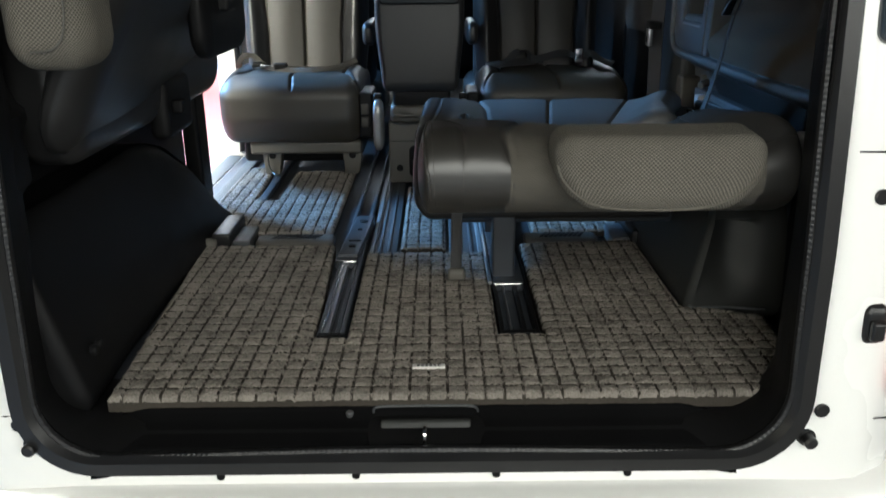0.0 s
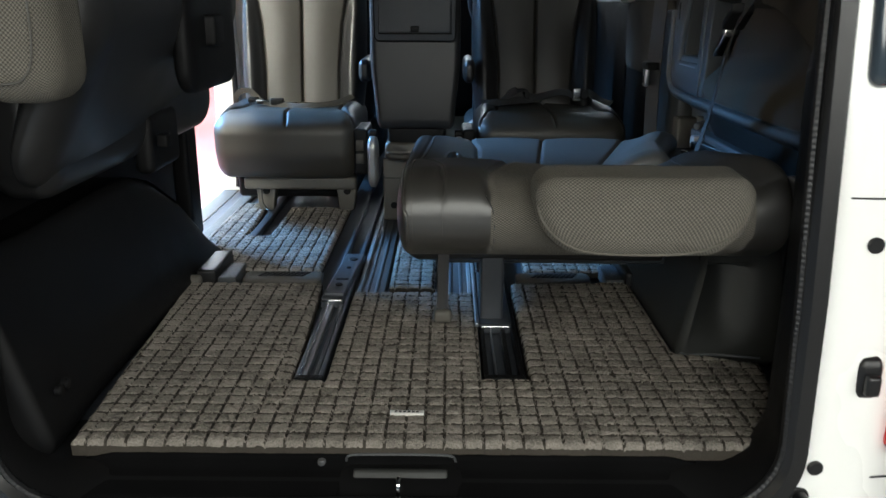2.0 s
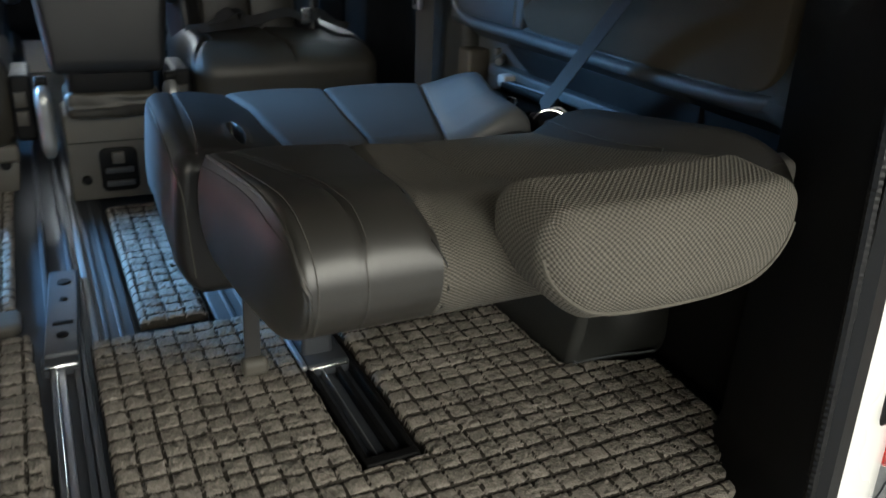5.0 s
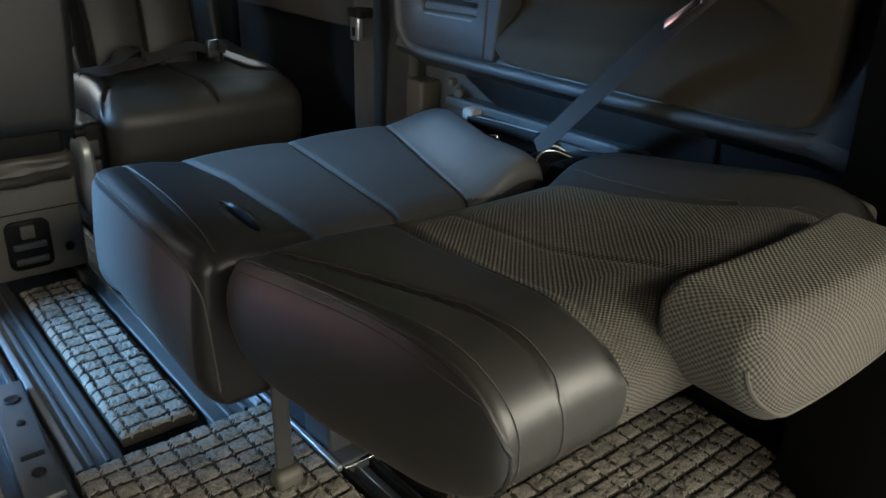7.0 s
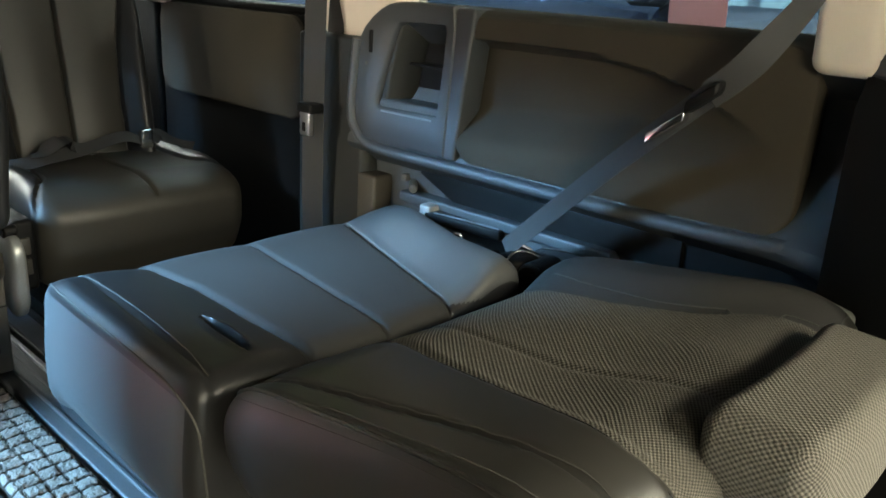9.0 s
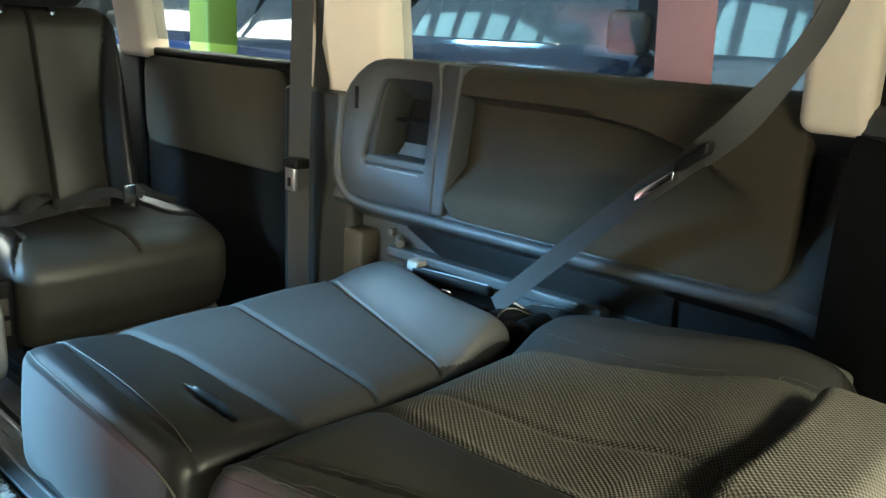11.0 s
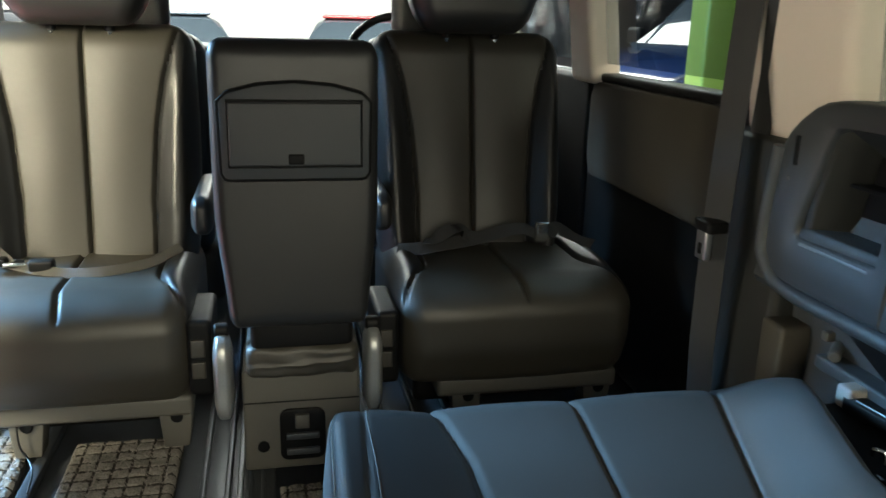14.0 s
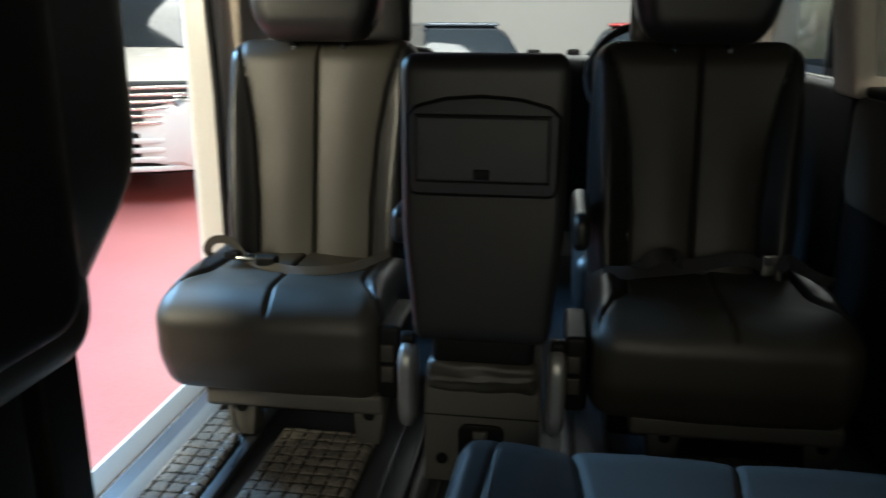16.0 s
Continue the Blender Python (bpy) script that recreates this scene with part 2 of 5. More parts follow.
def rbox(lo, hi, r, n=(4, 4, 4), k=4, deform=None, mat=None, bm=None):
    """A box with rounded edges (radius r, one number or one an axis), its faces cut n times an axis; deform(p) moves points, mat(c) picks slots."""
    bm = bm or bmesh.new()
    lo, hi = Vector(lo), Vector(hi)
    rv = Vector(r) if isinstance(r, (tuple, list)) else Vector((r, r, r))
    rv = Vector([min(rv[i], (hi[i] - lo[i]) * 0.499) for i in range(3)])
    ax = [axis_steps(lo[i], hi[i], rv[i], n[i], k) for i in range(3)]
    last = [len(a) - 1 for a in ax]
    verts = {}
    uv = bm.loops.layers.uv.verify()

    def unfold(c, side, p):
        """Metres on the skin, rolled out from the -y face."""
        if c == 1:
            return (p.x, p.z) if side == 0 else (p.x, p.z + 2)
        if c == 2:
            return (p.x, lo.z - (p.y - lo.y)) if side == 0 else (p.x, hi.z + (p.y - lo.y))
        return (lo.x - (p.y - lo.y), p.z) if side == 0 else (hi.x + (p.y - lo.y), p.z)

    def v(i, j, q):
        key = (i, j, q)
        if key not in verts:
            p = Vector((ax[0][i], ax[1][j], ax[2][q]))
            inner = Vector([min(max(p[c], lo[c] + rv[c]), hi[c] - rv[c]) for c in range(3)])
            e = Vector([(p[c] - inner[c]) / rv[c] if rv[c] > 0 else 0 for c in range(3)])
            if e.length > 1e-9:
                # spread the corner samples evenly in angle
                e = Vector([math.tan(math.pi / 4 * max(-1, min(1, c))) if e.length > 1.0001 else c for c in e])
                e.normalize()
                p = inner + Vector([e[c] * rv[c] for c in range(3)])
            if deform:
                p = deform(p)
            verts[key] = bm.verts.new(p)
        return verts[key]

    for c in range(3):
        a, b = [x for x in range(3) if x != c]
        for side in (0, last[c]):
            for i in range(last[a]):
                for j in range(last[b]):
                    quad = []
                    flat = []
                    for di, dj in ((0, 0), (1, 0), (1, 1), (0, 1)):
                        key = [0, 0, 0]
                        key[c], key[a], key[b] = side, i + di, j + dj
                        quad.append(v(*key))
                        flat.append(unfold(c, side, Vector((ax[0][key[0]], ax[1][key[1]], ax[2][key[2]]))))
                    if side == 0:
                        quad.reverse()
                        flat.reverse()
                    f = bm.faces.new(quad)
                    for lp, w in zip(f.loops, flat):
                        lp[uv].uv = w
                    if mat:
                        f.material_index = mat(f.calc_center_median())
    return bm


def ring(rows, bm=None, close=True, caps=True, mat=None):
    """Skin a list of equal rows of points; close: each row is a loop."""
    bm = bm or bmesh.new()
    vs = [[bm.verts.new(p) for p in row] for row in rows]
    w = len(vs[0])
    for a, b in zip(vs, vs[1:]):
        for i in range(w if close else w - 1):
            f = bm.faces.new((a[i], a[(i + 1) % w], b[(i + 1) % w], b[i]))
            if mat is not None:
                f.material_index = mat
    if caps and close:
        bm.faces.new(vs[0][::-1])
        bm.faces.new(vs[-1])
    return bm


def snap(ob, pts, lift=0.0006):
    """Lay points on a part's skin."""
    me = ob.data
    tree = BVHTree.FromPolygons([v.co for v in me.vertices], [tuple(p.vertices) for p in me.polygons])
    out = []
    for p in pts:
        q, n, _, _ = tree.find_nearest(Vector(p))
        out.append(q + n * lift)
    return out


def smooth_path(pts, n=8, loop=False):
    """Catmull-Rom through the points."""
    pts = [Vector(p) for p in pts]
    out = []
    m = len(pts)
    for i in range(m if loop else m - 1):
        if loop:
            a, b, c, d = (pts[(i + o) % m] for o in (-1, 0, 1, 2))
        else:
            a, b, c, d = pts[max(i - 1, 0)], pts[i], pts[i + 1], pts[min(i + 2, m - 1)]
        for s in range(n):
            t = s / n
            out.append(0.5 * (2 * b + (c - a) * t + (2 * a - 5 * b + 4 * c - d) * t * t + (3 * b - a - 3 * c + d) * t ** 3))
    if not loop:
        out.append(pts[-1])
    return out


def circle(r, n=8):
    return [(r * math.cos(2 * math.pi * i / n), r * math.sin(2 * math.pi * i / n)) for i in range(n)]


def sweep(path, profile, up=(0, 0, 1), loop=False, bm=None, mat=None):
    """Carry a 2D profile along a path: its first axis lies level to `up`, its second along it."""
    path = [Vector(p) for p in path]
    rows = []
    m = len(path)
    for i, p in enumerate(path):
        a, b = (path[(i - 1) % m], path[(i + 1) % m]) if loop else (path[max(i - 1, 0)], path[min(i + 1, m - 1)])
        t = (b - a).normalized()
        u = Vector(up(p) if callable(up) else up)
        s = t.cross(u)
        if s.length < 1e-5:
            s = t.cross(Vector((0, 1, 0.01)))
        s.normalize()
        u = s.cross(t).normalized()
        rows.append([p + s * x + u * y for x, y in profile])
    if loop:
        rows.append(rows[0])
        bm = ring(rows, bm, caps=False, mat=mat)
        bmesh.ops.remove_doubles(bm, verts=bm.verts[:], dist=1e-6)
        return bm
    return ring(rows, bm, mat=mat)


def prism(poly, axis, a, b, bevel=0.0, seg=2, bm=None):
    """A polygon in the plane across `axis` (0, 1, 2), drawn out from a to b."""
    own = bmesh.new()
    order = {0: lambda u, v, w: (w, u, v), 1: lambda u, v, w: (u, w, v), 2: lambda u, v, w: (u, v, w)}[axis]
    n = len(poly)
    v0 = [own.verts.new(order(u, v, a)) for u, v in poly]
    v1 = [own.verts.new(order(u, v, b)) for u, v in poly]
    own.faces.new(v0[::-1])
    own.faces.new(v1)
    for i in range(n):
        own.faces.new((v0[i], v0[(i + 1) % n], v1[(i + 1) % n], v1[i]))
    bmesh.ops.recalc_face_normals(own, faces=own.faces[:])
    if bevel:
        bmesh.ops.bevel(own, geom=own.edges[:], offset=bevel, segments=seg, profile=0.5, affect="EDGES", clamp_overlap=True)
    if bm is None:
        return own
    join(bm, own)
    return bm


def join(bm, other):
    me = bpy.data.meshes.new("tmp")
    other.to_mesh(me)
    other.free()
    bm.from_mesh(me)
    bpy.data.meshes.remove(me)
    return bm


def rod(a, b, r, n=12, bm=None, r2=None, bev=True):
    """A round bar from a to b, its ends slightly rounded."""
    a, b = Vector(a), Vector(b)
    t = (b - a).normalized()
    s = t.cross(Vector((0, 0, 1)) if abs(t.z) < 0.9 else Vector((1, 0, 0))).normalized()
    u = s.cross(t)
    r2 = r if r2 is None else r2
    L = (b - a).length
    e = min(r, r2, L) * 0.25 if bev else 0
    stations = [(0, r - e), (e, r), (L - e, r2), (L, r2 - e)] if bev else [(0, r), (L, r2)]
    rows = [[a + t * d + s * (q * math.cos(2 * math.pi * i / n)) + u * (q * math.sin(2 * math.pi * i / n)) for i in range(n)] for d, q in stations]
    return ring(rows, bm)


def smoothstep(a, b, x):
    t = min(max((x - a) / (b - a), 0), 1)
    return t * t * (3 - 2 * t)


def lerp_table(tab, x):
    for (x0, y0), (x1, y1) in zip(tab, tab[1:]):
        if x <= x1:
            return y0 + (y1 - y0) * min(max((x - x0) / (x1 - x0), 0), 1)
    return tab[-1][1]


def groove(d, w=0.006):
    """Depth, 0 to 1, of a sewn seam at distance d."""
    return math.exp(-(d / w) ** 2)

# ---------------------------------------------------------------- hall
bm = bmesh.new()
prism([(-40, -40), (40, -40), (40, 40), (-40, 40)], 2, -0.75, -0.6, bm=bm)
solid("ground", bm, CONCRETE, "grey concrete hall floor", "floor", kind="structure")
solid("painted_floor", rbox((-5.9, 0.3, -0.605), (-0.95, 16.0, -0.596), 0.003, (1, 1, 1), 1), RED_FLOOR, "glossy red painted aisle beside the van", "floor", kind="structure")

# unseen shell added round the van to keep sky light out
solid("unseen_ceiling", rbox((-14.0, -8.0, 4.5), (9.0, 17.4, 4.7), 0.02, (1, 1, 1), 1), ROOF, "unseen dark ceiling added to keep the sky out", "ceiling", kind="structure")
solid("unseen_wall_rear", rbox((-14.0, -8.2, -0.6), (9.0, -8.0, 4.5), 0.02, (1, 1, 1), 1), HALL_GREY, "unseen grey wall added behind the van", "wall", kind="structure")
solid("hall_wall_right", rbox((9.0, -8.2, -0.6), (9.2, 17.0, 4.5), 0.02, (1, 1, 1), 1), DARK_WALL, "dark hall wall behind the parked cars", "wall", kind="structure")

solid("unseen_wall_left", rbox((-14.2, -8.2, -0.6), (-14.0, 17.4, 4.5), 0.02, (1, 1, 1), 1), HALL_GREY, "unseen grey wall added beyond the aisle", "wall", kind="structure")
# backdrops added: white beyond the windscreen, dark past the right windows
solid("backdrop_front", rbox((-14.0, 17.2, -0.6), (4.6, 17.4, 4.5), 0.02, (1, 1, 1), 1), FAR_WALL, "white backdrop wall added beyond the windscreen", "wall", kind="structure")
solid("backdrop_corner", rbox((4.6, 15.0, -0.6), (9.0, 15.2, 4.5), 0.02, (1, 1, 1), 1), DARK_WALL, "dark backdrop added at the end of the row", "wall", kind="structure")

for i in range(11):
    y = 1.5 + 0.58 * i
    solid("roof_beam", rbox((2.0, y, 4.12), (3.5, y + 0.10 + 0.03 * (i % 3), 4.26), 0.01, (1, 1, 1), 1), DARK_WALL, "dark steel beam under the roof light", "beam", kind="structure")

# ---------------------------------------------------------------- van shell: floor
bm = rbox((-0.80, -0.085, -0.10), (0.865, 3.2, -0.036), 0.01, (2, 2, 1), 2)
solid("floor", bm, STEEL_DARK, "dark painted steel floor pan of a van", "floor", kind="structure")

CARPET_POLY = [(-0.572, -0.100), (0.600, -0.100), (0.660, -0.070), (0.705, 0.02), (0.728, 0.235), (0.56, 0.285), (0.560, 0.735), (0.240, 0.715),
               (0.240, 0.150), (0.143, 0.150), (0.143, 0.648), (-0.172, 0.648), (-0.172, 0.140), (-0.238, 0.146), (-0.262, 0.712), (-0.620, 0.712)]


def carpet(name, poly, top, pitch, label, thick=0.022, seed=1, step=12):
    """Cut-pile carpet: a fine sheet with sunken lines a pitch apart, ragged pile and rounded, closed borders."""
    P = np.array(poly)
    d = pitch / step
    x0, y0 = np.floor(P.min(0) / pitch) * pitch
    nx, ny = (np.ceil((P.max(0) - (x0, y0)) / d) + 3).astype(int)
    X, Y = np.meshgrid(x0 + d * np.arange(nx), y0 + d * np.arange(ny), indexing="ij")

    def inside(x, y):
        r = np.zeros(x.shape, bool)
        for (ax, ay), (bx, by) in zip(poly, poly[1:] + poly[:1]):
            hit = (ay > y) != (by > y)
            with np.errstate(divide="ignore", invalid="ignore"):
                xx = (bx - ax) * (y - ay) / (by - ay) + ax
            r ^= hit & (x < xx)
        return r

    dist = np.full(X.shape, 9.0)
    for (ax, ay), (bx, by) in zip(poly, poly[1:] + poly[:1]):
        e = np.array([bx - ax, by - ay])
        t = np.clip(((X - ax) * e[0] + (Y - ay) * e[1]) / (e @ e), 0, 1)
        dist = np.minimum(dist, np.hypot(X - ax - t * e[0], Y - ay - t * e[1]))
    rng = np.random.default_rng(seed)
    soft = rng.normal(0, 1, X.shape)
    soft = (soft + np.roll(soft, 1, 0) + np.roll(soft, 1, 1) + np.roll(np.roll(soft, 1, 0), 1, 1)) / 2
    wob = np.vectorize(lambda a, b: noise.noise(Vector((a * 28, b * 28, seed))))(X, Y) * pitch * 0.035
    gx = np.abs(X / pitch - np.round(X / pitch)) * pitch
    gy = np.abs(Y / pitch - np.round(Y / pitch)) * pitch
    rag = np.abs(soft) * 0.0010
    line = np.maximum(np.exp(-((gx + rag) / 0.0021) ** 2), np.exp(-((gy + rag) / 0.0031) ** 2))
    pillow = np.sqrt(np.minimum(gx, gy) / pitch * 2) * 0.0016
    edge = np.clip(dist / 0.012, 0, 1)
    Z = top - line * 0.0058 + pillow + soft * 0.0008 - (1 - np.sqrt(1 - (1 - edge) ** 2)) * 0.012
    keep = inside(X[:-1, :-1] + d / 2, Y[:-1, :-1] + d / 2)
    X, Y = X + wob + soft * 0.0003, Y - wob + np.roll(soft, 3, 0) * 0.0003
    idx = np.full(X.shape, -1)
    used = np.zeros(X.shape, bool)
    for di in (0, 1):
        for dj in (0, 1):
            used[di:nx - 1 + di, dj:ny - 1 + dj] |= keep
    idx[used] = np.arange(used.sum())
    verts = np.stack([X[used], Y[used], Z[used]], 1)
    n0 = len(verts)
    verts = np.vstack([verts, np.stack([X[used], Y[used], np.full(n0, top - thick)], 1)])
    faces = []
    slots = []
    deep = (line[:-1, :-1] + line[1:, :-1] + line[:-1, 1:] + line[1:, 1:]) / 4 + rng.normal(0, 0.07, line[1:, 1:].shape) > 0.42
    for i, j in np.argwhere(keep):
        a, b, c, e = idx[i, j], idx[i + 1, j], idx[i + 1, j + 1], idx[i, j + 1]
        faces.append((a, b, c, e))
        slots.append(len(faces) - 1 if deep[i, j] else -1)
        n_top = len(faces)
        if i == 0 or not keep[i - 1, j]:
            faces.append((a, e, e + n0, a + n0))
        if i == nx - 2 or not keep[i + 1, j]:
            faces.append((b + n0, c + n0, c, b))
        if j == 0 or not keep[i, j - 1]:
            faces.append((a + n0, b + n0, b, a))
        if j == ny - 2 or not keep[i, j + 1]:
            faces.append((e, c, c + n0, e + n0))
        slots += range(n_top, len(faces))
    me = bpy.data.meshes.new(name)
    me.from_pydata(verts.tolist(), [], [tuple(int(q) for q in f) for f in faces])
    me.update()
    me.materials.append(CARPET)
    me.materials.append(BACKING)
    index = np.zeros(len(faces), dtype=np.int32)
    index[[s for s in slots if s >= 0]] = 1
    me.polygons.foreach_set("material_index", index)
    me.shade_smooth()
    return tagged(new(name, me), label, "carpet", "floor mats")


carpet("cargo_carpet", CARPET_POLY, 0.0, 0.0342, "grey-brown checked pile carpet with two rail cut-outs", thick=0.03)
carpet("floor_mat", [(-0.70, 1.16), (-0.52, 0.84), (-0.285, 0.84), (-0.285, 1.56), (-0.505, 1.56), (-0.505, 1.18), (-0.575, 1.18), (-0.60, 1.62), (-0.70, 1.62)], -0.006, 0.0342,
       "grey checked pile mat before the rear-facing seat", seed=2)
carpet("floor_mat", [(-0.082, 0.70), (0.040, 0.70), (0.040, 1.33), (-0.082, 1.33)], -0.006, 0.0342, "narrow grey checked pile mat between two rails", seed=3)
carpet("floor_mat", [(0.29, 0.84), (0.52, 0.84), (0.70, 1.16), (0.70, 1.60), (0.29, 1.56)], -0.006, 0.0342, "grey checked pile mat under the rear seat", seed=4)

# name plate on the carpet: brand shown as plain bars only
np_ = thing("name_plate", (0, 0.0, 0.0), "small aluminium maker's plate on the carpet", "plate")
part("plate", rbox((-0.031, -0.006, -0.002), (0.031, 0.007, 0.0045), 0.0015, (2, 1, 1), 2), PLATE, np_)
for i in range(6):
    part("bar", rbox((-0.0225 + i * 0.0078, -0.0025, 0.0045), (-0.0175 + i * 0.0078, 0.0035, 0.0052), 0.0003, (1, 1, 1), 1), INK, np_, "dark mark on the plate")


def seat_rail(x0, x1, y0, y1, shiny, label):
    """An open floor channel: two upright lips, an inner track and a closed end."""
    t = thing("seat_rail", ((x0 + x1) / 2, y0, -0.03), label, "seat rail", "seat rails")
    w = 0.010
    part("channel", rbox((x0, y0, -0.034), (x1, y1, -0.026), 0.001, (1, 1, 1), 1), STEEL_DARK, t)
    for a in (x0, x1 - w):
        part("lip", rbox((a, y0, -0.030), (a + w, y1, -0.004), 0.003, (1, 8, 1), 3), shiny, t)
    c = (x0 + x1) / 2
    for a, e, m in ((c - 0.017, 0.010 if x0 < 0 else 0.003, STEEL), (c + 0.007, 0.010, shiny)):
        part("track", rbox((a, y0 + 0.012, -0.030), (a + e, 0.62, -0.010), 0.0014, (1, 8, 1), 3), m, t, "worn steel track")
    if x0 < 0:
        part("worn_edge", rbox((x0 + 0.0085, y0 + 0.01, -0.012), (x0 + 0.0115, 0.60, -0.0035), 0.001, (1, 4, 1), 2), CHROME, t, "bright worn rail edge")
    part("end_cap", rbox((x0, y0 - 0.006, -0.032), (x1, y0 + 0.014, -0.003), 0.004, (2, 1, 1), 3), PLASTIC, t, "black plastic end cap")
    return t


seat_rail(-0.236, -0.178, 0.152, 2.3, STEEL_DARK, "steel floor rail with bright worn tracks")
seat_rail(0.148, 0.232, 0.160, 2.3, PLASTIC, "dark steel floor rail under the folded-flat seat")
for xa, xb in ((-0.165, -0.092), (0.050, 0.138)):
    t = thing("rail_cover", ((xa + xb) / 2, 0.66, -0.03), "dark ribbed plastic rail cover between the mats", "rail cover", "rail covers")
    part("strip", rbox((xa, 0.655, -0.034), (xb, 2.2, -0.014), 0.004, (3, 6, 1), 2), PLASTIC_BLUE, t)
    for f in (0.30, 0.62):
        x = xa + (xb - xa) * f
        part("rib", rbox((x, 0.66, -0.016), (x + 0.008, 2.2, -0.010), 0.002, (1, 4, 1), 2), PLASTIC_BLUE, t)
    x = xa if xa < 0 else xb - 0.012
    part("edge", rbox((x, 0.655, -0.02), (x + 0.012, 2.2, -0.006), 0.003, (1, 4, 1), 2), STRIP, t, "grey metal edge strip")

# sliding foot left standing in the left rail
t = thing("rail_slider", (-0.21, 0.75, -0.01), "blue-grey steel slider plate standing in a floor rail", "slider")
sl = lambda p: Vector((p.x + (p.y - 0.586) * 0.06, p.y, p.z))
part("plate", rbox((-0.243, 0.60, -0.02), (-0.190, 0.935, 0.012), 0.004, (3, 8, 1), 2, deform=sl), STEEL_DARK, t)
part("front_foot", rbox((-0.248, 0.578, -0.022), (-0.188, 0.612, 0.004), 0.006, (2, 1, 1), 3), STEEL_DARK, t, "dark metal front foot")
# chrome sliver added for the thin highlight on the dark foot
part("foot_edge", rbox((-0.244, 0.574, -0.003), (-0.192, 0.580, 0.003), 0.002, (1, 1, 1), 2), CHROME, t, "bright sliver added as the foot's highlight")
for y, r in ((0.66, 0.010), (0.80, 0.007), (0.875, 0.013)):
    part("bolt", rod((-0.214 + (y - 0.6) * 0.06, y, 0.010), (-0.214 + (y - 0.6) * 0.06, y, 0.0155), r, 10), PLASTIC, t)
part("notch", rbox((-0.232, 0.70, 0.010), (-0.198, 0.712, 0.014), 0.002, (1, 1, 1), 2, deform=sl), PLASTIC, t)

# floor vents behind the cargo carpet
for s in (-1, 1):
    xa, xb = (-0.495, -0.275) if s < 0 else (0.262, 0.47)
    t = thing("floor_vent", ((xa + xb) / 2, 0.80, -0.03), "grey-blue plastic floor vent with slanted slots", "vent", "floor vents")
    part("frame", rbox((xa, 0.762, -0.034), (xb, 0.838, -0.008), (0.02, 0.02, 0.008), (3, 2, 1), 4), GREY_PLASTIC, t)
    for i in range(9):
        x = xa + 0.05 + i * (xb - xa - 0.09) / 9
        part("slot", rbox((x, 0.782, -0.010), (x + 0.010, 0.818, -0.0065), 0.001, (1, 1, 1), 1, deform=lambda p: Vector((p.x + (p.y - 0.8) * 0.5, p.y, p.z))), PLASTIC, t)

# ---------------------------------------------------------------- rear opening
CX = -0.024


def open_y(z):
    return -0.203 + 0.045 * (z + 0.09)


def opening(hw, zlo, zhi, r, n=10, dy=0.0):
    """The tailgate opening: a tall rounded loop, leaning forward as it rises."""
    pts = []
    for cx, cz, a0 in ((hw - r, zlo + r, -90), (hw - 0.14, zhi - 0.14, 0), (-hw + 0.14, zhi - 0.14, 90), (-hw + r, zlo + r, 180)):
        q = r if cz < 0.5 else 0.14
        for i in range(n + 1):
            a = radians(a0 + 90 * i / n)
            pts.append((CX + cx + q * math.cos(a), cz + q * math.sin(a)))
    out = []
    m = len(pts)
    for i in range(m):
        (xa, za), (xb, zb) = pts[i], pts[(i + 1) % m]
        k = 1 if (i % (n + 1)) < n else 12
        out += [(xa + (xb - xa) * j / k, za + (zb - za) * j / k) for j in range(k)]
    # upper half draws in a little, as the roof does
    return [Vector((CX + (x - CX) * (1 - 0.045 * max(0, z - 0.3)), open_y(z) + dy, z)) for x, z in out]


loop_mid = opening(0.648, -0.074, 1.18, 0.118)
t = thing("weatherstrip", (CX, -0.2, -0.08), "black ribbed rubber seal round the tailgate opening", "seal", kind="structure")
prof = [(0.0, -0.021), (0.010, -0.020), (0.016, -0.016), (0.018, -0.011), (0.010, -0.0085), (0.009, -0.006), (0.017, -0.003), (0.0185, 0.001), (0.009, 0.0035), (0.0085, 0.006), (0.015, 0.009), (0.013, 0.015), (0.0, 0.018), (-0.010, 0.012), (-0.012, -0.012)]
back = lambda p: Vector((p.x - CX, 0, p.z - 0.45)).normalized()
part("seal", sweep(loop_mid, prof, up=back, loop=True), RUBBER, t)
lip_path = [p + Vector((0, 0.006, 0)) - back(p) * 0.024 for p in loop_mid]
fine = []
for a, b in zip(lip_path, lip_path[1:] + lip_path[:1]):
    k = max(1, round((b - a).length / 0.0022))
    fine += [a.lerp(b, i / k) for i in range(k)]
rows = []
for i, p in enumerate(fine):
    u = back(p)
    r = 0.0077 if i % 4 < 2 else 0.0071
    rows.append([p + u * (r * c) + Vector((0, r * d, 0)) for c, d in circle(1.0, 8)])
rows.append(rows[0])
part("inner_lip", ring(rows, caps=False), RUBBER, t, "toothed inner lip")

# white rear body round the opening
rows = []
for f, dy in ((0.012, 0.008), (0.020, 0.002), (0.05, 0.0), (0.09, 0.003), (0.120, 0.010), (0.140, 0.024), (0.17, 0.040), (0.20, 0.070), (0.222, 0.13), (0.226, 0.30)):
    rows.append(opening(0.648 + f, -0.074 - f, 1.18 + f, 0.118 + f * 0.15, dy=dy))
rear = thing("rear_body", (0, -0.2, -0.5), "white painted rear body of a van round the open tailgate", "van body", kind="structure")
part("rear_panel", ring(rows, caps=False), PAINT, rear)
